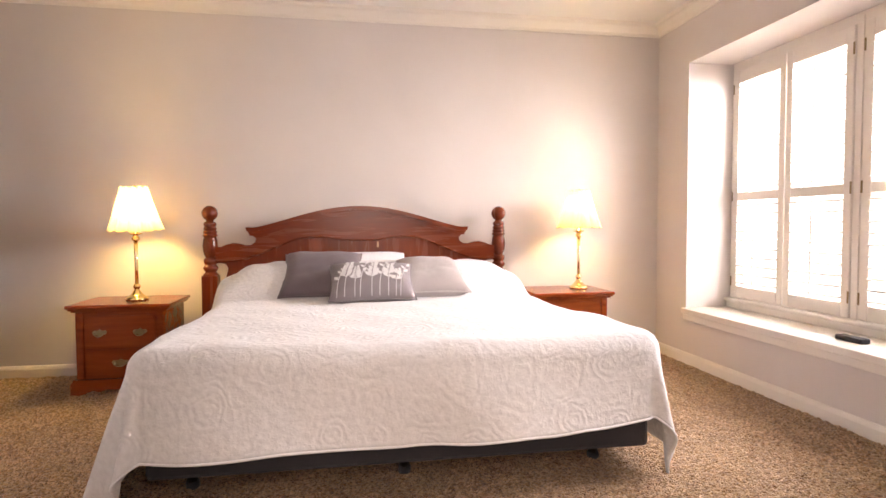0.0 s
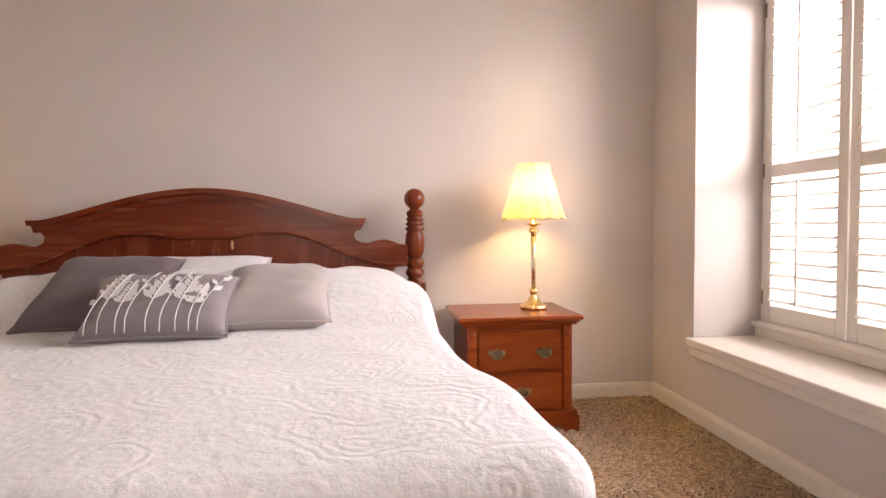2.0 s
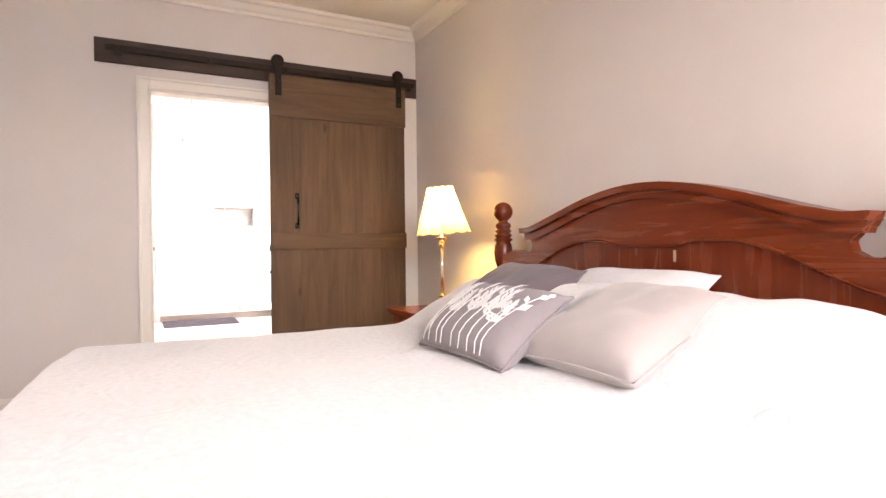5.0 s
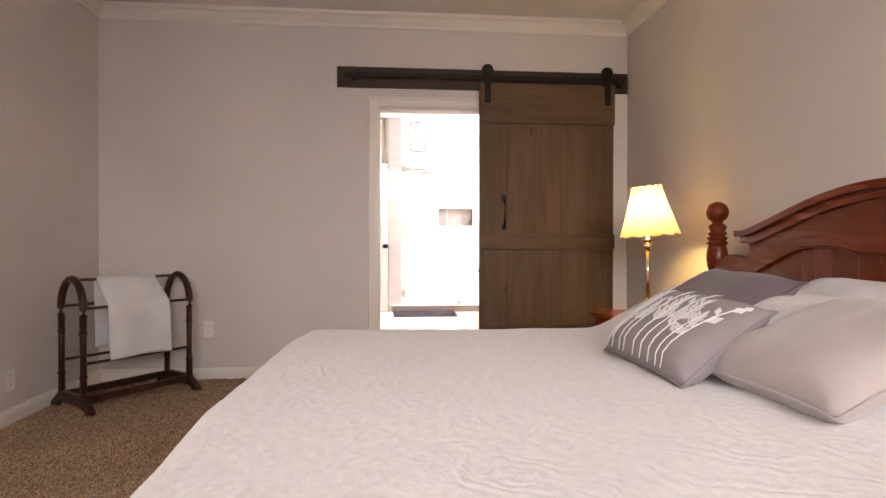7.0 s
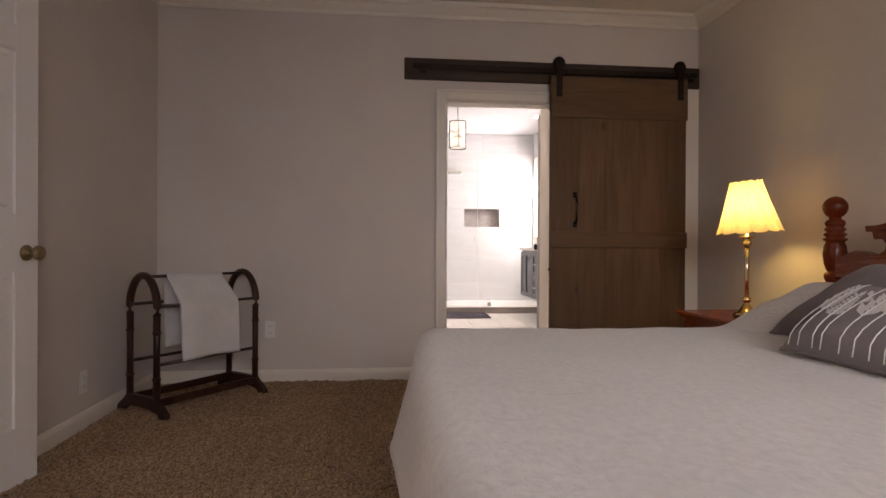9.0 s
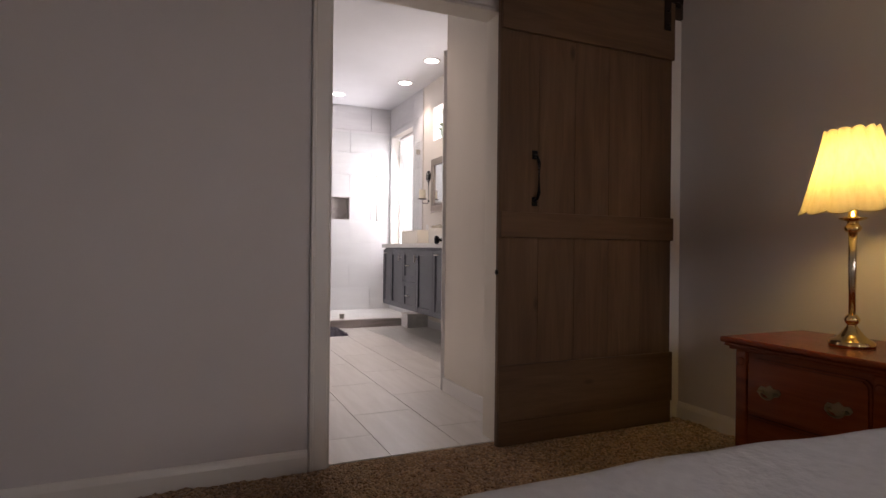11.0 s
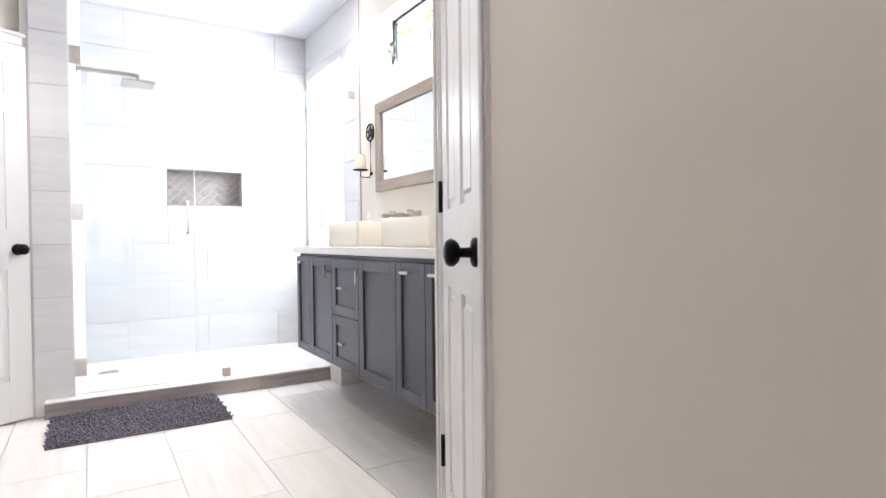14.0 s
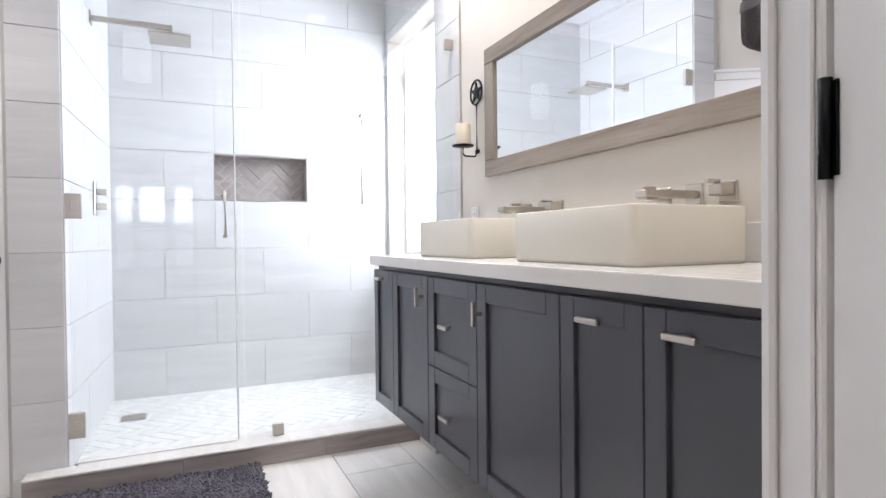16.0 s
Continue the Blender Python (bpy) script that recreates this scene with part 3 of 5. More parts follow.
def head_lift(x, y):
    """How far the sleeping pillows lift the cloth."""
    a = min(1, max(0, (y - 5.38) / 0.36))
    b = 1 - 0.30 * min(1, max(0, (y - 5.86) / 0.18)) ** 2
    e = 1 - min(1, max(0, (abs(x) - 0.5) / 0.5)) ** 3.5
    e2 = 0.97 + 0.03 * math.cos(x * 6.5)
    slack = 0.030 * noise.noise((x * 5.0 + y * 3.0, y * 2.2 - x * 2.0, 8.1)) * min(1, max(0, (abs(x) - 0.25) / 0.3))
    return (0.212 * b * e * e2 + slack) * (a * a * (3 - 2 * a))


def cloth(u, v):
    left, rightw = 0.58, 0.45
    foot = 0.352 - 0.055 * u
    k = min(1.0, max(0.0, (v * (BYH - BY0 + foot) - foot - 0.42) / 0.55))
    cw = CW + 0.063 * (1 - k * k * (3 - 2 * k))
    s = -(cw + left) + u * (2 * cw + left + rightw)
    t = v * (BYH - BY0 + foot) - foot
    ps, pt = max(-cw + CR, min(cw - CR, s)), max(CR, t)
    os_, ot = s - ps, min(0.0, t - CR)
    o = math.hypot(os_, ot)
    x, y = ps, BY0 - 0.03 + pt
    wob = 0.012 * noise.noise((s * 2.3, t * 2.3, 0.3)) + 0.006 * noise.noise((s * 6, t * 6, 1.7))
    z = BZ + wob + head_lift(x, y)
    if o > 0:
        dx, dy = os_ / o, ot / o
        ang = min(o / CR, math.pi / 2)
        drop = CR * (1 - math.cos(ang)) + max(0, o - CR * math.pi / 2)
        out = CR * math.sin(ang)
        hang = max(0, o - CR * math.pi / 2)
        corner = min(abs(dx), abs(dy)) * 1.414
        fold = (0.030 - 0.016 * max(0.0, dx)) * math.sin(5.0 * s + 3.1 * t + 2 * noise.noise((s * 1.5, t * 1.5, 5))) * min(1, hang / 0.25) * (1 - 0.5 * corner)
        turn = math.atan2(-dy, dx)
        fold += (0.05 - 0.02 * max(0.0, dx)) * corner * math.sin(7.0 * turn + 0.6) * hang / 0.3
        flare = (0.17 - 0.09 * dx) * hang + fold + 0.09 * corner * hang
        x, y, z = x + dx * (out + flare), y + dy * (out + flare), z - drop * (1 - 0.04 * corner)
        z = max(0.012 + 0.01 * abs(wob), z)
    x += askew(y)
    y += 0.06 * min(1.0, abs(s) / CW) ** 2 * max(0.0, 1 - (y - 4.0) / 0.9)
    return (x, y - 6.125, z)


def solid(bm, depth):
    bmesh.ops.recalc_face_normals(bm, faces=bm.faces)
    bmesh.ops.solidify(bm, geom=list(bm.faces), thickness=depth)
    for fc in bm.faces:
        fc.smooth = True
    return bm


cov = thing("coverlet", (BXC, 6.125, 0), "white quilted matelasse coverlet draped over the bed", "bedspread")
part("cloth", solid(grid(170, 140, cloth), 0.008), QUILT, cov)
edge = [cloth(0, 1 - i / 60) for i in range(60)] + [cloth(i / 80, 0) for i in range(80)] + [cloth(1, i / 60) for i in range(61)]
part("hem", tube(edge, 0.005, 6), PILLOW, cov, "stitched white hem")


def puff(w, h, d, sag=0.06, n=22):
    """A stuffed cushion, lying flat, pinched at the corners."""

    def face(sgn):
        def fn(u, v):
            a, b = 2 * u - 1, 2 * v - 1
            k = (max(0, 1 - a ** 4) * max(0, 1 - b ** 4)) ** 0.55
            px = a * w / 2 * (1 - sag * (1 - b * b))
            py = b * h / 2 * (1 - sag * (1 - a * a))
            wr = 0.010 * noise.noise((a * 1.7 + w * 9, b * 1.7, sgn)) + 0.004 * noise.noise((a * 5, b * 5 + h * 7, sgn))
            return (px, py, sgn * (d / 2 * k) + wr * k + 0.0)
        return fn

    bm = grid(n, n, face(1))
    grid(n, n, face(-1), bm)
    bmesh.ops.remove_doubles(bm, verts=bm.verts, dist=0.0015)
    bmesh.ops.recalc_face_normals(bm, faces=bm.faces)
    return bm


def rim(w, h, sag, r):
    pts = []
    for a, b in [(-1 + 2 * i / 14, -1) for i in range(14)] + [(1, -1 + 2 * i / 14) for i in range(14)] + [(1 - 2 * i / 14, 1) for i in range(14)] + [(-1, 1 - 2 * i / 14) for i in range(15)]:
        pts.append((a * w / 2 * (1 - sag * (1 - b * b)), b * h / 2 * (1 - sag * (1 - a * a)), 0))
    return tube(pts, r, 6)


def leaning(c, across, up):
    """A pose with the cushion's width along across and its height along up."""
    a = Vector(across).normalized()
    n = a.cross(Vector(up)).normalized()
    b = n.cross(a)
    return Matrix.Translation(c) @ Matrix((a, b, n)).transposed().to_4x4()


def cushion(c, across, up, w, h, d, material, label, sag=0.075):
    th = thing("throw_pillow", leaning(c, across, up), label, "pillow", "throw pillows on the bed")
    part("cover", puff(w, h, d, sag), material, th)
    part("seam", rim(w, h, sag, 0.004), material, th)
    return th


cushion((2.255, 5.61, 0.735), (1, -0.02, 0), (0.0, 0.40, 0.235), 0.49, 0.46, 0.16, PURPLE, "dark mauve-grey square pillow leaning on the bed")
cushion((2.925, 5.56, 0.715), (1, 0.05, 0), (-0.05, 0.42, 0.165), 0.43, 0.44, 0.17, TAUPE, "pale taupe satin square pillow lying on the bed")
pr = cushion((2.552, 5.365, 0.705), (1, 0.02, 0), (0.0, 0.25, 0.185), 0.50, 0.31, 0.15, PRINT, "grey lumbar pillow embroidered with white meadow stems")


def on_cushion(x, y, w=0.50, h=0.31, d=0.15):
    a, b = 2 * x / w, 2 * y / h
    k = (max(0, 1 - a ** 4) * max(0, 1 - b ** 4)) ** 0.55
    return (x, y, d / 2 * k + 0.004)


def leaf(parent, x, y, ang, ln, wd):
    bm = bmesh.new()
    c, s = math.cos(ang), math.sin(ang)
    pts = [(0, 0), (ln * 0.5, wd), (ln, 0), (ln * 0.5, -wd)]
    bm.faces.new([bm.verts.new(on_cushion(x + p * c - q * s, y + p * s + q * c)) for p, q in pts])
    part("embroidered_leaf", bm, STITCH, parent)


rnd = random.Random(4)
SPRIGS = ((-0.205, 0.062, 0.03, 0), (-0.162, 0.10, 0.03, 1), (-0.105, 0.055, 0.015, 2), (-0.075, 0.112, 0.035, 0), (-0.01, 0.085, 0.02, 1), (0.035, 0.118, 0.04, 0), (0.085, 0.075, 0.02, 1), (0.128, 0.035, 0.02, 2), (0.155, 0.108, 0.045, 0))
for x0, topy, lean, kind in SPRIGS:
    lean *= 1.5
    stem = [on_cushion(x0 + lean * k * k, -0.148 + (topy + 0.148) * k) for k in [j / 8 for j in range(9)]]
    sprig = part("embroidered_stem", tube(stem, 0.0019, 5), STITCH, pr, "white embroidery")
    n, first, ln, wd, spread = ((4, 0.50, 0.046, 0.0125, 0.62), (7, 0.48, 0.058, 0.0105, 0.62), (8, 0.50, 0.036, 0.0075, 0.95))[kind]
    for j in range(n):
        k = first + (1 - first) * j / n
        x, y = x0 + lean * k * k, -0.148 + (topy + 0.148) * k
        for sd in (-1, 1):
            if kind == 0 and (j + (sd > 0)) % 2:
                continue
            grow = rnd.uniform(0.8, 1.15) * (1.15 - 0.5 * j / n)
            leaf(sprig, x, y, math.pi / 2 - sd * (spread + rnd.uniform(-0.08, 0.08)), ln * grow, wd * grow)
    leaf(sprig, x0 + lean, topy - 0.01, math.pi / 2 - 0.2, 0.028, 0.008)
wp = thing("bed_pillow", leaning((2.50, 5.965, 0.745), (1, 0.03, 0), (0, 0.30, 0.20)), "white cotton pillow against the headboard", "pillow")
part("cover", puff(0.64, 0.34, 0.11, 0.03), PILLOW, wp)

# ---- nightstands and lamps ----


def nightstand():
    w, d, h = 0.60, 0.47, 0.56
    th = thing("nightstand", (0, 0, 0), "orange-brown pine nightstand with two drawers and antique brass pulls", "nightstand", "nightstands beside the bed")
    bw, f = w / 2 - 0.045, 0.035
    part("carcass", box(-bw, bw, f + 0.012, d, 0.095, h - 0.045, 0.004), NSTAND, th)
    bm = box(-w / 2, w / 2, 0, d + 0.005, h - 0.022, h, 0.008, 3)
    bx(bm, -w / 2 + 0.012, w / 2 - 0.012, 0.01, d, h - 0.034, h - 0.0225, 0.005, 2)
    bx(bm, -w / 2 + 0.026, w / 2 - 0.026, 0.02, d, h - 0.0448, h - 0.0345, 0.004, 2)
    part("top", bm, NSTAND, th)
    foot = [(-bw - 0.03, 0), (-bw + 0.04, 0), (-bw + 0.06, 0.02), (-bw + 0.10, 0.032), (-bw + 0.14, 0.022), (-bw + 0.17, 0.036), (bw - 0.17, 0.036), (bw - 0.14, 0.022), (bw - 0.10, 0.032), (bw - 0.06, 0.02), (bw - 0.04, 0), (bw + 0.03, 0), (bw + 0.03, 0.07), (bw + 0.02, 0.085), (bw + 0.008, 0.10), (-bw - 0.008, 0.10), (-bw - 0.02, 0.085), (-bw - 0.03, 0.07)]
    part("plinth", prism(foot, f - 0.018, f + 0.010, "y"), NSTAND, th)
    for s in (-1, 1):
        part("plinth_side", box(min(s * bw, s * (bw + 0.03)), max(s * bw, s * (bw + 0.03)), f + 0.0105, d, 0.0, 0.094, 0.004), NSTAND, th)
        pil = part("pilaster", box(s * (bw - 0.024) - 0.023, s * (bw - 0.024) + 0.023, f - 0.004, f + 0.0115, 0.101, h - 0.046, 0.006, 2), NSTAND, th)
        part("rosette", lathe([(0.016, 0), (0.016, 0.004), (0.010, 0.007), (0.006, 0.005), (0.004, 0.009)], 16), NSTAND, pil, at=pose(s * (bw - 0.024), f - 0.004, h - 0.085, 90))
    x = bw - 0.05
    for z0, z1, low in ((0.115, 0.285, True), (0.30, 0.495, False)):
        pts = []
        c = 0.03
        for cx, cz, a0 in ((x - c, z1 - c, 0), (-x + c, z1 - c, 90), (-x + c, z0 + c, 180), (x - c, z0 + c, 270)):
            if low or a0 >= 180:
                pts.append((math.copysign(x, cx), z1 if cz > (z0 + z1) / 2 else z0))
            else:
                pts += [(cx + c * math.cos(radians(a0 + q * 18)), cz + c * math.sin(radians(a0 + q * 18))) for q in range(6)]
        bm = prism(pts, f - 0.006, f + 0.0115, "y")
        bmesh.ops.bevel(bm, geom=[e for e in bm.edges if all(v.co.y < f for v in e.verts)], offset=0.007, segments=2, affect="EDGES")
        dr = part("drawer", bm, NSTAND, th)
        for px in ((-0.115, 0.115) if not low else (0.0,)):
            pz = (z0 + z1) / 2 - (0.002 if low else 0.012)
            k = 1.0 if not low else 1.25
            plate = [(px + 1.05 * k * a, pz + 1.05 * b) for a, b in ((-0.04, 0.004), (-0.032, 0.016), (-0.014, 0.014), (0, 0.024), (0.014, 0.014), (0.032, 0.016), (0.04, 0.004), (0.03, -0.008), (0.014, -0.012), (0, -0.022), (-0.014, -0.012), (-0.03, -0.008))]
            bm = prism(plate, f - 0.009, f - 0.0062, "y")
            for s in (-1, 1):
                lathe([(0.006, 0), (0.004, 0.012), (0.007, 0.016), (0.004, 0.02)], 10, bm)
                q = list(bm.verts)[-40:]
                for v in q:
                    v.co = Vector((px + s * 0.026 * k + v.co.x, f - 0.009 - v.co.z, pz + v.co.y))
            tube([(px + k * 0.026 * math.cos(radians(a)), f - 0.024, pz - 0.020 * math.sin(radians(a))) for a in range(0, 181, 20)], 0.0032, 8, bm)
            part("pull", bm, ANTIQUE, dr, "antique brass bail pull")
    return th


NL = nightstand()
NL.matrix_basis = pose(1.02, 5.735, 0, 0, 0, 0)
NR = copy_thing(NL, pose(3.995, 5.785, 0, 0, 0, 0))
tagged(NL, "orange-brown pine nightstand in the corner by the barn door")
tagged(NR, "orange-brown pine nightstand with brass pulls near the window")


def table_lamp():
    th = thing("table_lamp", (0, 0, 0), "polished brass table lamp with a lit pleated cream shade", "lamp", "lamps on the nightstands")
    base = [(0.066, 0), (0.068, 0.006), (0.066, 0.016), (0.060, 0.022), (0.050, 0.026), (0.036, 0.038), (0.024, 0.055), (0.017, 0.066), (0.014, 0.072), (0.020, 0.080), (0.024, 0.09), (0.018, 0.102), (0.013, 0.108)]
    part("base", lathe(base, 32), BRASS, th)
    stem = [(0.0105, 0.108), (0.0120, 0.25), (0.0135, 0.385)]
    bm = lathe(stem, 24)
    part("stem", bm, STEMMETAL, th)
    part("collar", lathe([(0.017, 0.385), (0.024, 0.392), (0.026, 0.402), (0.018, 0.412), (0.016, 0.422), (0.040, 0.430), (0.042, 0.434), (0.014, 0.438), (0.013, 0.47), (0.006, 0.475)], 28), BRASS, th)
    z0, z1, r0, r1, lob = 0.468, 0.728, 0.150, 0.077, 12

    def fn(u, v):
        a = 2 * math.pi * u
        k = abs(math.sin(lob * a / 2)) ** 0.75
        r = (r0 + (r1 - r0) * v) * (1 + 0.105 * (k - 0.6)) + 0.010 * (1 - v) ** 3
        z = z0 + (z1 - z0) * v - 0.012 * k * (1 - v) ** 4 + 0.010 * k * max(0, v - 0.85) / 0.15
        return (r * math.cos(a), r * math.sin(a), z)

    bm = grid(168, 10, fn)
    bmesh.ops.remove_doubles(bm, verts=bm.verts, dist=0.0005)
    sh = part("shade", bm, SHADE, th, "lit pleated cream fabric shade")
    part("trim_band", tube([fn(i / 168, 0.0) for i in range(169)], 0.003, 6), SHADE, sh)
    bm = tube([(0.042 * math.cos(a), 0, 0.595 + 0.11 * math.sin(a)) for a in [radians(v) for v in range(-60, 241, 20)]], 0.002, 6)
    tube([(-0.074, 0, 0.722), (0.074, 0, 0.722)], 0.002, 6, bm)
    tube([(0, -0.074, 0.722), (0, 0.074, 0.722)], 0.002, 6, bm)
    part("harp", bm, BRASS, th)
    part("finial", lathe([(0.004, 0.705), (0.007, 0.722), (0.012, 0.732), (0.010, 0.741), (0.002, 0.746)], 14), BRASS, th)
    return th


LL = table_lamp()
LL.matrix_basis = pose(1.055, 5.965, 0.5605)
LR = copy_thing(LL, pose(4.125, 6.045, 0.5605, 0, 0, 12))
for c in LL.children:
    if c.name.startswith("shade"):
        c.matrix_basis = Matrix.Translation((0, 0, 0.6)) @ pose(0, 0, 0, 5, 0, 0) @ Matrix.Translation((0, 0, -0.6))
for x, y, watts in ((1.055, 5.965, 30.0), (4.125, 6.045, 17.0)):
    bulb("lamp_bulb", (x, y, 0.5605 + 0.60), watts, WARM, 0.06)

# ---- barn door ----
BX0, BX1, BYL, BYR, BTOP = 0.058, 0.090, 5.150, 6.150, 2.135
bd = thing("barn_door", (BX0, BYL, 0.012), "sliding grey-brown plank barn door, slid half open", "door")
bw, bt = BYR - BYL, BTOP - 0.012
n = 5
for i in range(n):
    a, b = i * bw / n, (i + 1) * bw / n
    part("plank", box(0.0, 0.020, a + 0.0006, b - 0.0006, 0, bt, 0.0008), BARN, bd)
for a, b in ((0.11, 0.355), (0.918, 1.032), (1.835, bt)):
    part("cross_board", box(0.0205, 0.036, -0.001 if a < 1 else 0.0, bw + 0.004, a, b, 0.002), BARNH, bd)
part("cross_board", box(0.0205, 0.030, 0.0, bw, 0.0, 0.108, 0.002), BARNH, bd)
for a, b in ((0.0, 0.06),):
    part("edge_board", box(-0.0005, 0.0225, a - 0.004, a - 0.0005, 0, bt, 0.0005), BARN, bd)
hb = tube([(0.022, 0.178, 1.290), (0.046, 0.178, 1.278), (0.058, 0.178, 1.250), (0.058, 0.178, 1.120), (0.046, 0.178, 1.094), (0.022, 0.178, 1.084)], [0.008, 0.0065, 0.0075, 0.0075, 0.0065, 0.008], 10)
bx(hb, 0.0205, 0.0245, 0.163, 0.193, 1.272, 1.312, 0.0015)
bx(hb, 0.0205, 0.0245, 0.163, 0.193, 1.062, 1.102, 0.0015)
part("pull_handle", hb, BLACK, bd, "black iron pull handle")
part("latch_pin", lathe([(0.012, 0), (0.012, 0.006), (0.006, 0.009)], 12), BLACK, bd, at=pose(0.012, -0.004, 0.765, 90))
for y in (0.055, bw - 0.052):
    hg = part("hanger_strap", box(0.0365, 0.043, y - 0.022, y + 0.022, bt - 0.145, bt + 0.085, 0.002), IRON, bd)
    bmw = lathe([(0.040, 0), (0.044, 0.004), (0.044, 0.016), (0.040, 0.020)], 22)
    part("wheel", bmw, IRON, hg, at=pose(-0.006 + 0.02, y, bt + 0.095, 0, 90, 0))
    for z in (bt - 0.12, bt - 0.05):
        part("bolt", lathe([(0.009, 0), (0.009, 0.005), (0.005, 0.008)], 8), IRON, hg, at=pose(0.043, y, z, 0, 90, 0))
    for yy in (-0.014, 0.014):
        part("prong", box(0.036, 0.043, y + yy - 0.007, y + yy + 0.007, bt + 0.088, bt + 0.13, 0.002), IRON, hg)
rl = thing("barn_door_track", (0.0, 4.12, 2.10), "dark brown header board carrying a flat black iron track", "door track")
part("header_board", box(0.0015, 0.026, 0, 2.16, 0, 0.148, 0.003), wood("dark stained header", (0.03, 0.016, 0.011), (0.06, 0.035, 0.025), (0.10, 0.062, 0.045), "y", 0.55, False), rl)
part("track_bar", box(0.052, 0.060, 0.06, 2.125, 0.062, 0.102, 0.002), IRON, rl)
for y in (0.12, 0.65, 1.15, 1.62, 2.05):
    part("spacer", lathe([(0.011, 0), (0.011, 0.026)], 12), IRON, rl, at=pose(0.026, y, 0.082, 0, 90, 0))
    part("bolt", lathe([(0.013, 0), (0.013, 0.006), (0.007, 0.010)], 6), IRON, rl, at=pose(0.060, y, 0.082, 0, 90, 0))
for y in (0.13, 2.08):
    part("stop", box(0.045, 0.07, y - 0.02, y + 0.02, 0.034, 0.062, 0.004), IRON, rl)

# ---- entry door, folded back ----


def panel_door(w, h, t, material):
    """A six-panel door leaf, hinge edge at x = 0, front towards -y."""
    th = thing("door_leaf", (0, 0, 0), "", "door")
    st = 0.115 if w > 0.65 else 0.11
    zs = [0.0, 0.22, 0.82, 1.04, 1.655, 1.76, 1.92, h]
    mid = w / 2
    part("core", box(0.002, w - 0.002, 0.010, t - 0.010, 0.002, h - 0.002), material, th)
    for a, b in ((0, st), (mid - 0.045, mid + 0.045), (w - st, w)):
        part("stile", box(a, b, 0, t, 0, h, 0.0006), material, th)
    for a, b in ((zs[0], zs[1]), (zs[2], zs[3]), (zs[4], zs[5]), (zs[6], zs[7])):
        for c, d in ((st, mid - 0.045), (mid + 0.045, w - st)):
            part("rail", box(c, d, 0.0003, t - 0.0004, a, b, 0.0004), material, th)
    for a, b in ((zs[1], zs[2]), (zs[3], zs[4]), (zs[5], zs[6])):
        for c, d in ((st, mid - 0.045), (mid + 0.045, w - st)):
            part("panel", box(c + 0.022, d - 0.022, 0.003, t - 0.003, a + 0.022, b - 0.022, 0.0068, 1), material, th)
    return th


def knob(parent, x, y, z, s, material=None):
    prof = [(0.031, 0), (0.031, 0.006), (0.026, 0.010), (0.011, 0.013), (0.010, 0.034), (0.020, 0.038), (0.028, 0.047), (0.029, 0.056), (0.024, 0.064), (0.012, 0.068)]
    part("knob", lathe(prof, 24), material or BLACK, parent, "black metal door knob", pose(x, y, z, 90 if s < 0 else -90))


ed = panel_door(0.575, 2.02, 0.035, WHITE)
ed.name = "entry_door"
tagged(ed, "white six-panel entry door folded back to the wall", "door")
ang = math.degrees(math.atan2(2.615 - 2.525, 1.555 - 2.125))
ed.matrix_basis = pose(2.125, 2.525, 0.008, 0, 0, ang)
part("latch_plate", box(0.575, 0.5765, 0.008, 0.027, 0.86, 0.92), BLACK, ed)
knob(ed, 0.515, 0.0, 0.89, -1, ANTIQUE)
knob(ed, 0.515, 0.035, 0.89, 1, ANTIQUE)

# ---- quilt rack in the corner ----
qr = thing("quilt_rack", pose(0.455, 2.875, 0, 0, 0, 143.1), "dark mahogany quilt rack holding a white towel", "rack")
L, D = 0.33, 0.125
for sx in (-1, 1):
    fr = part("end_frame", tube([(sx * L, -D, 0.10), (sx * L, -D, 0.34), (sx * L, -D, 0.56)], [0.019, 0.017, 0.019], 12), RACKWOOD, qr)
    part("upright", tube([(sx * L, D, 0.10), (sx * L, D, 0.34), (sx * L, D, 0.56)], [0.019, 0.017, 0.019], 12), RACKWOOD, fr)
    part("arch", tube([(sx * L, D * 1.05 * math.cos(radians(a)), 0.575 + 0.19 * math.sin(radians(a))) for a in range(-6, 187, 12)], 0.021, 10), RACKWOOD, fr)
    pts = [(-0.225, 0), (-0.18, 0), (-0.15, 0.03), (-0.07, 0.045), (0.07, 0.045), (0.15, 0.03), (0.18, 0), (0.225, 0), (0.222, 0.03), (0.19, 0.055), (0.15, 0.085), (0.13, 0.105), (-0.13, 0.105), (-0.15, 0.085), (-0.19, 0.055), (-0.222, 0.03)]
    part("foot", prism(pts, sx * L - 0.016, sx * L + 0.016, "x"), RACKWOOD, fr)
    for y in (-D, D):
        for z in (0.20, 0.45):
            part("ring", lathe([(0.018, 0), (0.023, 0.006), (0.023, 0.012), (0.018, 0.018)], 12), RACKWOOD, fr, at=Matrix.Translation((sx * L, y, z)))
for y, z in ((0, 0.757), (-D, 0.60), (D, 0.60), (-D, 0.285), (D, 0.285)):
    part("rail", tube([(-L, y, z), (L, y, z)], 0.009, 10), RACKWOOD, qr)
for y in (-D, D):
    part("shelf_board", box(-L + 0.016, L - 0.016, y - 0.012, y + 0.012, 0.06, 0.10, 0.004), RACKWOOD, qr)


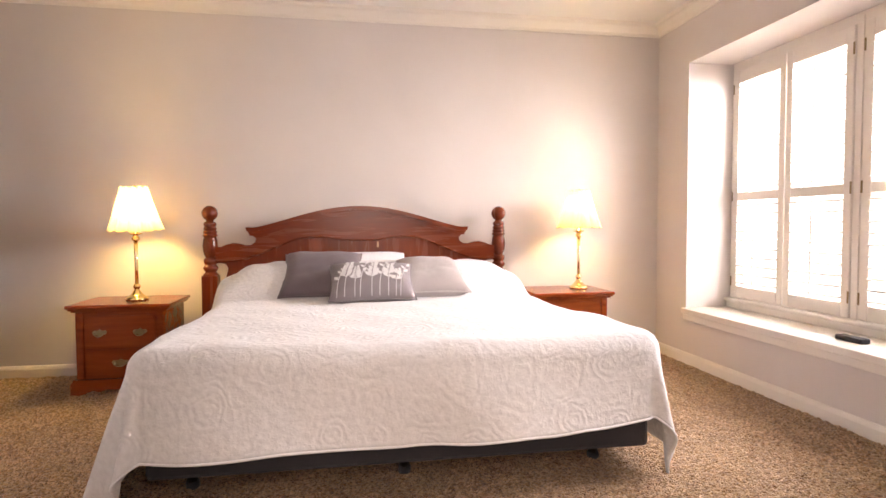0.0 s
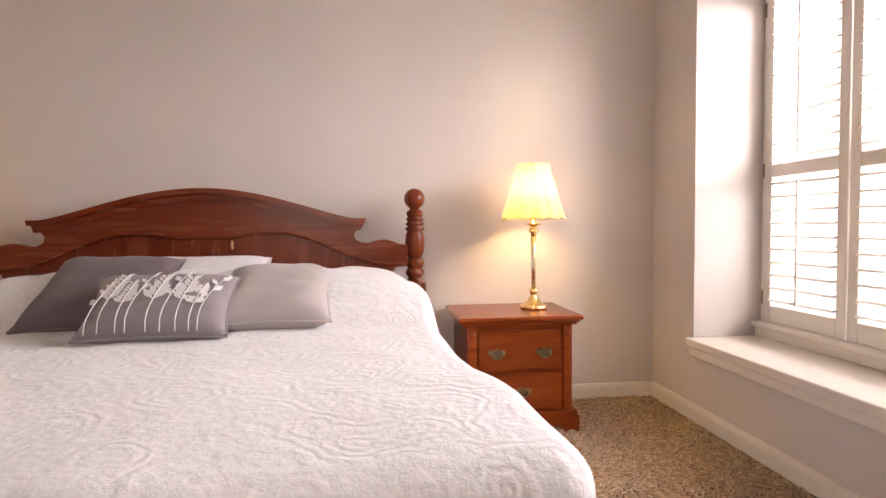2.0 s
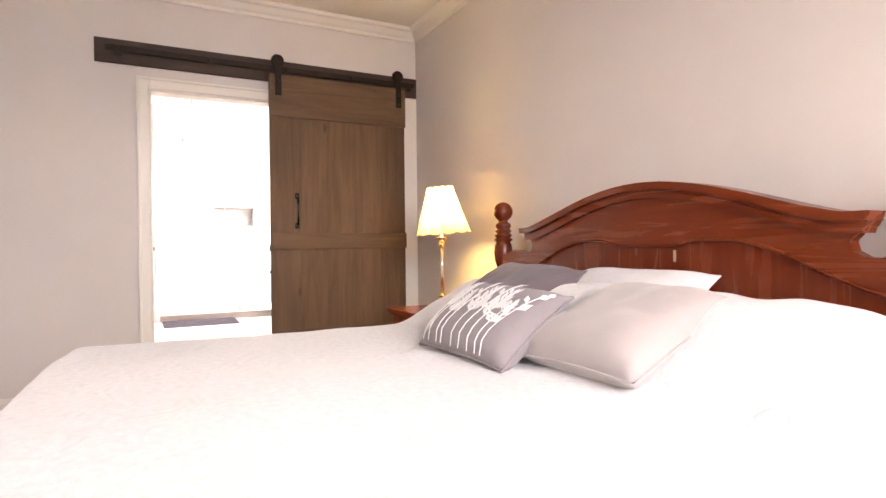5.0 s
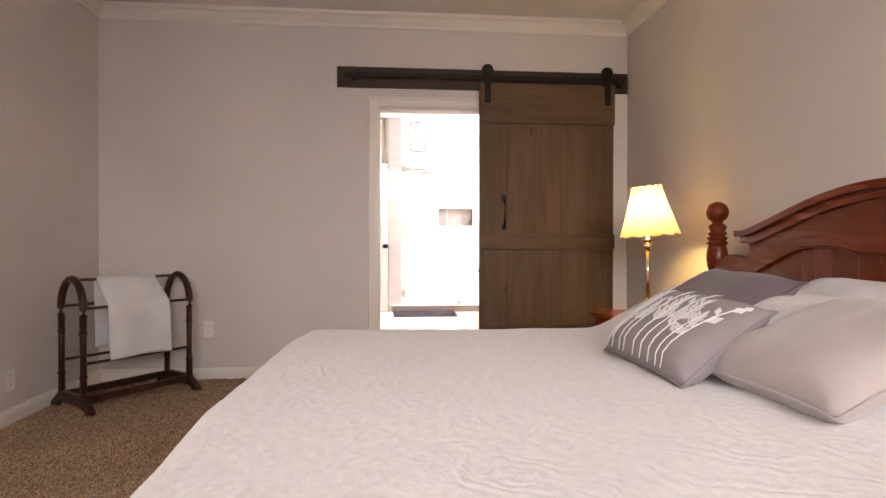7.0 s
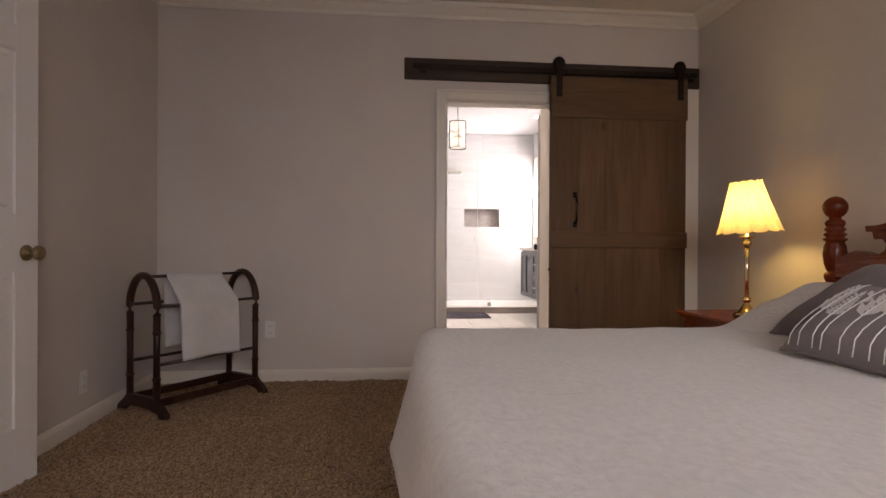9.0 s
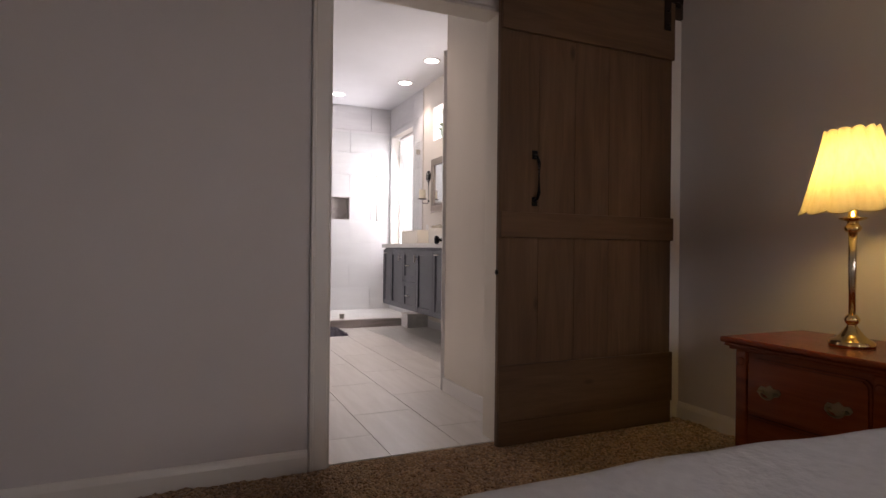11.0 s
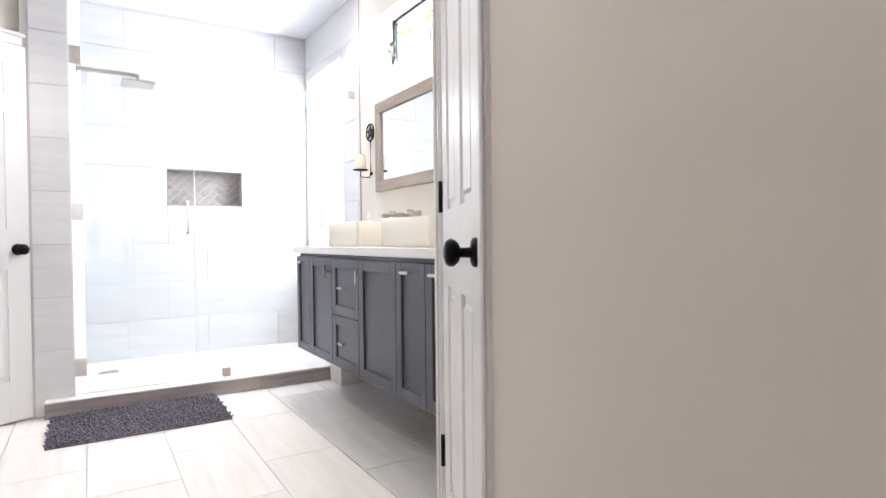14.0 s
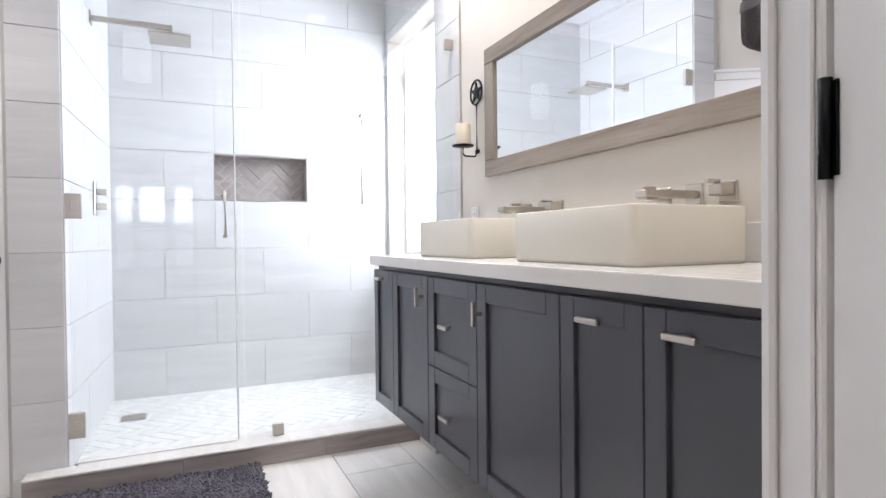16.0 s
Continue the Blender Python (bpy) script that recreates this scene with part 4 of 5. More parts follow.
def towel_fn(u, v):
    x = -0.20 + 0.36 * u
    s = -0.42 + v * 0.90
    r = 0.016
    if s < -r * 1.5:
        y, z = 0.022 + 0.02 * (-s), 0.757 + s + 0.01
    elif s > r * 1.5:
        y, z = -0.022 - 0.128 * min(1, (s - r) / 0.145), 0.757 - s + 0.01
    else:
        a = s / (r * 1.5) * math.pi / 2
        y, z = -0.022 * math.sin(a), 0.757 + 0.022 * math.cos(a) - 0.005
    y += 0.008 * math.sin(9 * u + 3 * v) * min(1, abs(s) / 0.2)
    return (x + 0.02 * math.sin(4 * s) * (u - 0.5) + 0.04 * s * (s > 0), y - (0.002), z + 0.012 * math.sin(3 * u) * abs(s))


tw = part("towel", solid(grid(24, 44, towel_fn), 0.010), TOWEL)
tw.matrix_basis = qr.matrix_basis
tagged(tw, "white folded towel draped over the rack's top rails", "towel")


def outlet(m):
    th = thing("wall_outlet", m, "white plastic electrical wall plate", "outlet", "wall plates")
    part("plate", box(-0.036, 0.036, -0.006, 0, -0.058, 0.058, 0.003, 2), PLASTIC, th)
    for z in (-0.022, 0.022):
        soc = part("socket", box(-0.016, 0.016, -0.0085, -0.0062, z - 0.014, z + 0.014, 0.002), PLASTIC, th)
        for x in (-0.006, 0.006):
            part("slot", box(x - 0.001, x + 0.001, -0.0088, -0.0083, z - 0.005, z + 0.005), BLACK, soc)


outlet(pose(0.0005, 3.215, 0.36, 0, 0, 90))
outlet(pose(0.93, Y0 + 0.0005, 0.235, 0, 0, 180))
outlet(pose(-3.745, YN - 0.0005, 1.10, 0, 0, 0))

# ---- structure: bathroom ----
WX0, WX1, WZ0, WZ1 = -5.03, -4.22, 0.90, 2.38     # shower window
TX0, TX1, TZ0, TZ1 = -3.60, -2.30, 2.09, 2.46     # transom window
NY0, NY1, NZ0, NZ1 = 5.249, 5.823, 1.262, 1.550   # niche
built("floor_bath", box(-5.3, -0.022, 3.2, YN + 0.2, -0.1, -0.006), GROUT, "pale grout bed under the bathroom's floor tiles", "floor")
bath_floor = bpy.data.objects["floor_bath"]
built("ceiling_bath", box(-5.3, -0.1305, 3.2, YN + 0.2, BH, BH + 0.1), BATHCEIL, "white painted bathroom ceiling", "ceiling")
bm = box(-5.3, WX0, YN, YN + 0.16, 0, BH)
bx(bm, WX0, WX1, YN, YN + 0.16, 0, WZ0)
bx(bm, WX0, WX1, YN, YN + 0.16, WZ1, BH)
bx(bm, WX1, TX0, YN, YN + 0.16, 0, BH)
bx(bm, TX0, TX1, YN, YN + 0.16, 0, TZ0)
bx(bm, TX0, TX1, YN, YN + 0.16, TZ1, BH)
bx(bm, TX1, -0.13, YN, YN + 0.16, 0, BH)
built("wall_bath_north", bm, BATHWALL, "warm white bathroom wall with two windows", "wall")
bm = box(XB - 0.2, XB, 4.4, NY0, 0, BH)
bx(bm, XB - 0.2, XB, NY1, YN, 0, BH)
bx(bm, XB - 0.2, XB, NY0, NY1, 0, NZ0)
bx(bm, XB - 0.2, XB, NY0, NY1, NZ1, BH)
bx(bm, XB - 0.2, XB - 0.1, NY0, NY1, NZ0, NZ1)
shower_back = built("wall_shower_back", bm, GROUT, "tiled back wall of the shower with a niche", "wall")
shower_side = built("wall_shower_side", prism([(XB, 4.42), (XS, 4.42), (XS, 4.634), (XB, 4.680)], 0, BH), GROUT, "tiled end wall of the shower", "wall")
DOX, DOY = -0.96, 5.36
dd = Vector((-0.906, 0.422, 0)).normalized()
dn = Vector((-dd.y, dd.x, 0)) * -1
if dn.y > 0:
    dn = -dn


def along(base, d, nrm, s, o):
    return (base[0] + d.x * s + nrm.x * o, base[1] + d.y * s + nrm.y * o)


B0 = (DOX, DOY)
bm = prism([(-0.1305, 5.36), B0, along(B0, dd, dn, 0.0, -0.06), along(B0, dd, dn, 0.806, -0.06), along(B0, dd, dn, 0.806, 0), (along(B0, dd, dn, 0.806, 0)[0], YN - 0.0005), (-0.1305, YN - 0.0005)], 0, BH - 0.0005)
built("wall_closet", bm, BATHWALL, "painted passage wall with an angled closet door", "wall")
XR = along(B0, dd, dn, 0.806, 0)[0]
R0 = (-4.03, 4.50)
ed_, en_ = Vector((0.545, -0.84, 0)).normalized(), Vector((0.84, 0.545, 0)).normalized()
bm = prism([R0, along(R0, ed_, en_, 0, -0.06), along(R0, ed_, en_, 0.92, -0.06), along(R0, ed_, en_, 0.92, 0), (-3.52, 3.25), (-5.0, 3.25), (-5.0, 4.4195), (XS - 0.02, 4.4195)], 0, BH - 0.0005)
built("wall_bath_angle", bm, BATHWALL, "painted angled wall with a closed door", "wall")
bm = box(-5.3, -0.13, 3.1, 3.2, 0, BH)

bx(bm, -0.13, -0.1, 3.1, 4.2, H, BH)
built("wall_bath_south", bm, BATHWALL, "plain painted bathroom wall", "wall")
built("wall_bath_head", box(-0.1304, -0.02, 3.2, YN, H + 0.1, BH + 0.1), BATHWALL, "painted wall above the bathroom doorway", "wall")
bm = box(-0.96 + 0.002, -0.154, 5.346, 5.3595, 0, 0.085, 0.003)
bx(bm, -3.70, XR - 0.002, YN - 0.014, YN - 0.0008, 0, 0.085, 0.003)
built("baseboard_bath", bm, WHITE, "white painted bathroom baseboard", "baseboard")


def angled_door(name, base, d, nrm, w, label, far, face_out):
    """Casing, leaf, knob and hinges set in an angled wall."""
    turn = math.degrees(math.atan2(d.y, d.x))
    flip = Vector((-d.y, d.x, 0)).dot(nrm) > 0
    m = pose(base[0], base[1], 0, 0, 0, turn)
    s = 1 if flip else -1      # local y of the room side
    th = thing(name, m, label, "door", kind="structure")
    cw = 0.068

    def room(bm, x0, x1, o0, o1, z0, z1, bev):
        bx(bm, x0, x1, min(s * o0, s * o1), max(s * o0, s * o1), z0, z1, bev)

    bm = bmesh.new()
    e0, e1 = w + cw + 0.012, w + cw + 0.012 + far
    for a, b in ((0.0, cw), (e0, e1)):
        inner = a == e0
        room(bm, a, b, -0.058, 0.012, 0, 2.045 + cw, 0.003)
        room(bm, b - 0.022 if inner else a, b if inner else a + 0.022, 0.012, 0.022, 0, 2.045 + cw, 0.004)
        room(bm, a + 0.010 if inner else b - 0.024, a + 0.024 if inner else b - 0.010, 0.012, 0.017, 0, 2.045, 0.002)
    room(bm, cw, e0, -0.058, 0.012, 2.045, 2.045 + cw, 0.003)
    room(bm, 0, e1, 0.012, 0.022, 2.045 + cw - 0.022, 2.045 + cw, 0.004)
    part("casing", bm, WHITE, th)
    leaf = panel_door(w, 2.03, 0.035, WHITE)
    kids = list(leaf.children)
    lf = new("leaf")
    lf.parent = th
    lf.matrix_basis = pose(cw + 0.006, 0, 0.010) @ Matrix.Translation((0, -face_out if s < 0 else face_out - 0.035, 0))
    for k in kids:
        k.parent = lf
    bpy.data.objects.remove(leaf)
    face = s * face_out
    kx = cw + 0.006 + (0.055 if name == "door_closet" else 0.065)
    part_y = face
    prof = [(0.031, 0), (0.031, 0.006), (0.026, 0.010), (0.011, 0.013), (0.010, 0.034), (0.020, 0.038), (0.028, 0.047), (0.029, 0.056), (0.024, 0.064), (0.012, 0.068)]
    kn = part("knob", lathe(prof, 24), BLACK, th, "black metal door knob", pose(kx, part_y, 0.936, 90 if s < 0 else -90))
    if name != "door_closet":
        part("strike", box(cw - 0.002, cw + 0.005, min(face * 0.6, face * 1.0), max(face * 0.6, face * 1.0), 0.915, 0.975), BLACK, th)
    hx = cw + w + 0.009
    for z in (0.31, 1.095, 1.80):
        hg = box(hx - 0.012, hx + 0.010, min(face, face + s * 0.003), max(face, face + s * 0.003), z - 0.045, z + 0.045, 0.001)
        tube([(hx, face + s * 0.006, z - 0.048), (hx, face + s * 0.006, z + 0.048)], 0.0065, 10, hg)
        part("hinge", hg, BLACK, th, "black metal hinge")
    return th


angled_door("door_closet", B0, dd, dn, 0.632, "white six-panel closet door, closed, with black hardware", 0.094, 0.006)
angled_door("door_bath", R0, ed_, en_, 0.76, "white six-panel bathroom door, closed, with black hardware", 0.062, 0.020)

built("backdrop_north", box(-9.0, -2.0, YN + 0.42, YN + 0.44, 0.0, 4.5), OUTSIDE, "plain bright sky beyond the bathroom windows", "sky")
built("backdrop_east", box(7.8, 7.82, 0.5, 9.5, -0.6, 5.0), OUTSIDE_EAST, "plain bright sky beyond the bedroom window", "sky")

# ---- shower ----
sp = tagged(part("shower_floor", box(XB, -4.0595, 4.645, YN, -0.0059, 0.072), GROUT), "pale marble shower floor", "shower floor", kind="structure")
curb = thing("shower_curb", (-3.885, 4.50, 0), "grey-beige tiled shower curb", "shower curb", kind="structure")
for a, b in ((0.0, 0.56), (0.562, 1.16), (1.162, YN - 4.5)):
    part("curb_tile", box(-0.010, 0.0, a, b, -0.005, 0.083, 0.0015), HERRING, curb)
part("curb_cap", box(-0.175, 0.006, 0.0 + 0.171, YN - 4.5 - 0.001, 0.0835, 0.095, 0.003), FLOORTILE, curb)
part("curb_cap", box(-0.084, 0.006, 0.0, 0.170, 0.0835, 0.095, 0.003), FLOORTILE, curb)
part("curb_core", box(-0.174, -0.0105, 0.171, YN - 4.5 - 0.001, -0.0055, 0.083), GROUT, curb)
stub = thing("curb_end_block", (-3.87, 6.13, 0), "tiled block with a metal edge at the end of the curb", "tile block")
part("block", box(0, 0.20, 0, YN - 6.13 - 0.015, -0.005, 0.155, 0.002), FLOORTILE, stub)
part("edge_strip", box(-0.003, 0.203, -0.004, 0.004, 0.15, 0.159, 0.001), NICKEL, stub)

GX = -3.985
gd = thing("shower_door", (GX, 4.652, 0.098), "frameless clear glass shower door with nickel hinges", "shower door")
part("pane", box(-0.005, 0.005, 0.002, 0.663, 0.004, 2.08, 0.001), GLASS, gd)
for z in (0.155, 1.052, 1.945):
    hg = part("hinge", box(-0.012, 0.012, -0.0125, 0.048, z - 0.051, z + 0.051, 0.002), NICKEL, gd, "brushed nickel square hinge")
    part("hinge_plate", box(0.0125, 0.016, 0.008, 0.036, z - 0.02, z + 0.02, 0.001), NICKEL, hg)
bm = tube([(0.006, 0.593, 0.925), (0.045, 0.593, 0.925), (0.05, 0.593, 0.930), (0.05, 0.593, 1.115), (0.045, 0.593, 1.12), (0.006, 0.593, 1.12)], 0.008, 10)
part("pull", bm, NICKEL, gd, "brushed nickel pull")
# pale strip added to draw the bright line at the door's free edge
part("edge_seal", box(-0.006, 0.006, 0.6355, 0.6425, 0.004, 2.08, 0.001), EDGE_HIGHLIGHT, gd, "pale strip painted as the highlight on the glass edge")
part("door_seal", box(-0.004, 0.004, 0.02, 0.63, -0.003, 0.0035), PLASTIC, gd)
gp = thing("shower_glass_panel", (GX, 5.325, 0.0955), "fixed clear glass shower panel with nickel clips", "glass panel")
part("pane", box(-0.005, 0.005, 0, YN - 5.325 - 0.003, 0.002, 2.085, 0.001), GLASS, gp)
for y, z in ((0.14, 0.028), (YN - 5.325 - 0.028, 1.93), (YN - 5.325 - 0.028, 0.35)):
    part("clip", box(-0.012, 0.014, y - 0.025, y + 0.025, z - 0.027, z + 0.027, 0.002), NICKEL, gp)
for ob in (gd, gp):
    for c in ob.children:
        if c.name.startswith("pane"):
            c.visible_shadow = False

shd = thing("rain_shower", (-4.56, 4.6665, 2.12), "square brushed nickel shower head on an arm", "shower head")
part("flange", box(-0.03, 0.03, 0, 0.008, -0.03, 0.03, 0.002), NICKEL, shd)
part("arm", box(-0.011, 0.011, 0.008, 0.37, -0.013, 0.013, 0.002), NICKEL, shd)
part("drop", lathe([(0.010, -0.05), (0.010, -0.012)], 12, centre=(0, 0.36, 0)), NICKEL, shd)
part("head", box(-0.10, 0.10, 0.26, 0.46, -0.062, -0.050, 0.003), NICKEL, shd)
vl = thing("shower_valve", (-4.60, 4.6680, 1.225), "nickel shower control plate with two handles", "shower valve")
part("plate", box(-0.045, 0.045, 0, 0.008, -0.085, 0.085, 0.003), NICKEL, vl)
for z in (-0.04, 0.035):
    part("handle", box(-0.016, 0.016, 0.008, 0.06, z - 0.016, z + 0.016, 0.004), NICKEL, vl)
dr = thing("shower_drain", (-4.66, 4.82, 0.0756), "square slotted nickel floor drain", "drain")
part("plate", box(-0.06, 0.06, -0.06, 0.06, 0, 0.002), NICKEL, dr)
for i in range(8):
    part("bar", box(-0.052, 0.052, -0.052 + i * 0.0135, -0.044 + i * 0.0135, 0.0022, 0.006, 0.001), NICKEL, dr)
bs = thing("body_sprayer", (-5.06, 6.18, 1.85), "small nickel bracket on the shower wall", "bracket")
part("bracket", tube([(0.0, 0, 0), (0.05, 0, 0.01), (0.055, 0, -0.03)], 0.009, 8), NICKEL, bs)
part("rail", tube([(0.055, 0, -0.03), (0.055, 0, -0.60)], 0.008, 8), NICKEL, bs)

# shower window
wn = thing("window_2", ((WX0 + WX1) / 2, YN + 0.11, (WZ0 + WZ1) / 2), "tall bright shower window with a slim pale frame", "window", kind="structure")
ww, wh = (WX1 - WX0) / 2, (WZ1 - WZ0) / 2
for a in (-ww, ww - 0.03):
    part("stile", box(a, a + 0.03, 0, 0.04, -wh, wh, 0.002), WHITE, wn)
for a in (-wh, wh - 0.03):
    part("rail", box(-ww + 0.0305, ww - 0.0305, 0, 0.04, a, a + 0.03, 0.002), WHITE, wn)
wt = thing("window_3", ((TX0 + TX1) / 2, YN + 0.12, (TZ0 + TZ1) / 2), "high narrow window with a dark frame", "window", kind="structure")
ww, wh = (TX1 - TX0) / 2, (TZ1 - TZ0) / 2
for a in (-wh, wh - 0.02):
    part("rail", box(-ww + 0.0205, ww - 0.0205, 0, 0.03, a, a + 0.02, 0.001), BLACK if a > 0 else WHITE, wt)
for a in (-ww, ww - 0.02):
    part("stile", box(a, a + 0.02, 0, 0.03, -wh, wh, 0.001), BLACK, wt)


def vase(x, tall):
    th = thing("flower_vase", (x, YN + 0.05, TZ0 + 0.0005), "small glass vase of yellow flowers on the window ledge", "vase", "vases on the window ledge")
    part("glass", lathe([(0.020, 0), (0.026, 0.01), (0.022, 0.05), (0.014, 0.08), (0.020, 0.10)], 16), VASEGLASS, th)
    r = random.Random(int(x * 100))
    for i in range(6):
        tip = (r.uniform(-0.05, 0.05), r.uniform(-0.03, 0.02), tall + r.uniform(-0.04, 0.03))
        part("stem", tube([(0, 0, 0.01), (tip[0] * 0.4, tip[1] * 0.4, tall * 0.5), tip], 0.0018, 5), LEAF, th)
        fl = bmesh.new()
        for k in range(6):
            a = k * math.pi / 3
            tube([tip, (tip[0] + 0.014 * math.cos(a), tip[1] + 0.014 * math.sin(a), tip[2] + 0.006)], [0.003, 0.006], 5, fl)
        part("flower", fl, YELLOW if tall > 0.18 else LEAF, th)


for x, tall in ((-3.47, 0.15), (-3.27, 0.21), (-2.98, 0.2), (-2.72, 0.16)):
    vase(x, tall)

# ---- vanity ----
VX0, VY0, VZ0, VZ1 = -3.69, 5.868, 0.285, 0.872
van = thing("vanity_cabinet", (VX0, VY0, 0), "slate blue-grey floating shaker vanity cabinet", "vanity")
VW = XR - VX0 - 0.003
part("carcass", box(0, VW, 0.001, YN - VY0 - 0.001, VZ0, VZ1, 0.002), VANITY, van)
part("shadow_strip", box(0.0, VW, 0.003, 0.02, VZ1 + 0.0005, 0.8905), VANITY, van)


def shaker(name, x0, x1, z0, z1, pull):
    w, h, r = x1 - x0, z1 - z0, 0.052 if x1 - x0 > 0.3 else 0.048
    bm = box(r + 0.0005, w - r - 0.0005, -0.010, 0, r, h - r)
    d = part(name, bm, VANITY, van, at=Matrix.Translation((x0 - VX0, 0.0, z0)))
    for a, b in ((0, r), (w - r, w)):
        part("stile", box(a, b, -0.020, 0, 0, h, 0.0015), VANITY, d)
    for a, b in ((0, r), (h - r, h)):
        part("rail", box(r + 0.0004, w - r - 0.0004, -0.0198, 0, a, b, 0.0015), VANITY, d)
    kind, px, pz = pull
    bm = bmesh.new()
    if kind == "h":
        bx(bm, px - 0.035, px + 0.035, -0.052, -0.040, pz - 0.006, pz + 0.006, 0.003, 2)
        bx(bm, px - 0.006, px + 0.006, -0.0402, -0.0200, pz - 0.005, pz + 0.005, 0.001)
    else:
        bx(bm, px - 0.006, px + 0.006, -0.052, -0.040, pz - 0.035, pz + 0.035, 0.003, 2)
        bx(bm, px - 0.005, px + 0.005, -0.0402, -0.0200, pz - 0.006, pz + 0.006, 0.001)
    part("pull", bm, NICKEL, d, "brushed nickel bar pull")


g, z0, z1 = 0.0018, VZ0 + 0.002, VZ1 - 0.002
xs = [VX0, -3.44, -3.075, -2.71, -2.31, -2.055, XR - 0.004]
shaker("door", xs[0] + g, xs[1] - g, z0, z1, ("h", 0.125, z1 - z0 - 0.035))
shaker("door", xs[1] + g, xs[2] - g, z0, z1, ("v", xs[2] - xs[1] - 0.045, z1 - z0 - 0.075))
zm = 0.566
shaker("drawer", xs[2] + g, xs[3] - g, z0, zm - g, ("h", 0.18, 0.140))
shaker("drawer", xs[2] + g, xs[3] - g, zm + g, z1, ("h", 0.18, 0.150))
shaker("door", xs[3] + g, xs[4] - g, z0, z1, ("v", 0.028, z1 - z0 - 0.085))
shaker("door", xs[4] + g, xs[5] - g, z0, z1, ("h", 0.125, z1 - z0 - 0.042))
shaker("door", xs[5] + g, xs[6] - g, z0, z1, ("h", 0.105, z1 - z0 - 0.042))
ct = thing("countertop", (VX0, VY0, 0.891), "white quartz countertop with backsplash", "countertop")
part("slab", box(-0.012, VW + 0.001, -0.036, YN - VY0 - 0.001, 0, 0.040, 0.003, 2), QUARTZ, ct)
part("backsplash", box(-0.012, VW + 0.001, YN - VY0 - 0.021, YN - VY0 - 0.0012, 0.0405, 0.14, 0.002), QUARTZ, ct)


def sink(x0, x1):
    th = thing("vessel_sink", ((x0 + x1) / 2, 5.955, 0.9312), "square ivory ceramic vessel sink on the countertop", "sink", "vessel sinks on the vanity")
    w, d, h = (x1 - x0) / 2, 0.37, 0.138
    bm = bmesh.new()
    rings = []
    for ins, z in ((0.004, 0), (0.0, 0.01), (0.0, h - 0.004), (0.003, h), (0.012, h), (0.016, h - 0.006), (0.03, 0.045), (0.06, 0.03)):
        rr = max(0.004, 0.022 - ins * 0.5)
        pts = []
        for cx, cy, a0 in ((w - ins - rr, d - ins - rr, 0), (-w + ins + rr, d - ins - rr, 90), (-w + ins + rr, ins + rr, 180), (w - ins - rr, ins + rr, 270)):
            pts += [bm.verts.new((cx + rr * math.cos(radians(a0 + q * 22.5)), cy + rr * math.sin(radians(a0 + q * 22.5)), z)) for q in range(5)]
        rings.append(pts)
    for a, b in zip(rings, rings[1:]):
        for i in range(len(a)):
            bm.faces.new((a[i], a[(i + 1) % len(a)], b[(i + 1) % len(a)], b[i])).smooth = True
    bm.faces.new(list(reversed(rings[0])))
    bm.faces.new(rings[-1])
    part("basin", bm, CERAMIC, th)
    part("drain_ring", lathe([(0.02, 0.0305), (0.024, 0.033), (0.018, 0.034)], 16, centre=(0, d / 2, 0)), NICKEL, th)


def faucet(x):
    th = thing("wall_faucet", (x, YN - 0.0005, 1.115), "wall-mounted brushed nickel faucet with two handles", "faucet", "faucets above the sinks")
    part("plate", box(-0.03, 0.03, -0.008, 0, -0.03, 0.03, 0.003), NICKEL, th)
    sp_ = part("spout", box(-0.022, 0.022, -0.20, -0.008, -0.012, 0.008, 0.003), NICKEL, th)
    part("outlet_tip", box(-0.018, 0.018, -0.195, -0.155, -0.020, -0.0125, 0.002), NICKEL, sp_)
    for s in (-1, 1):
        hd = part("handle_plate", box(s * 0.11 - 0.028, s * 0.11 + 0.028, -0.008, 0, -0.028, 0.028, 0.003), NICKEL, th)
        part("handle", box(s * 0.11 - 0.022, s * 0.11 + 0.022, -0.055, -0.008, -0.012, 0.020, 0.004), NICKEL, hd)
        part("lever", box(s * 0.11 - 0.008, s * 0.11 + 0.008, -0.085, -0.040, 0.0205, 0.030, 0.002), NICKEL, hd)


sink(-2.68, -2.20)
sink(-3.42, -2.96)
faucet(-2.42)
faucet(-3.16)

mr = thing("wall_mirror", (-3.60, YN - 0.0005, 1.29), "wide mirror in a weathered grey wood frame", "mirror")
MW, MH = 1.78, 0.59
for a, b in ((0, 0.072), (MH - 0.072, MH)):
    part("frame_rail", box(0, MW, -0.026, 0, a, b, 0.003), FRAMEWOOD, mr)
for a, b in ((0, 0.078), (MW - 0.078, MW)):
    part("frame_stile", box(a, b, -0.0255, 0, 0.0725, MH - 0.0725, 0.003), FRAMEWOODV, mr)
part("mirror_glass", box(0.0785, MW - 0.0785, -0.012, -0.002, 0.0725, MH - 0.0725), MIRROR, mr)

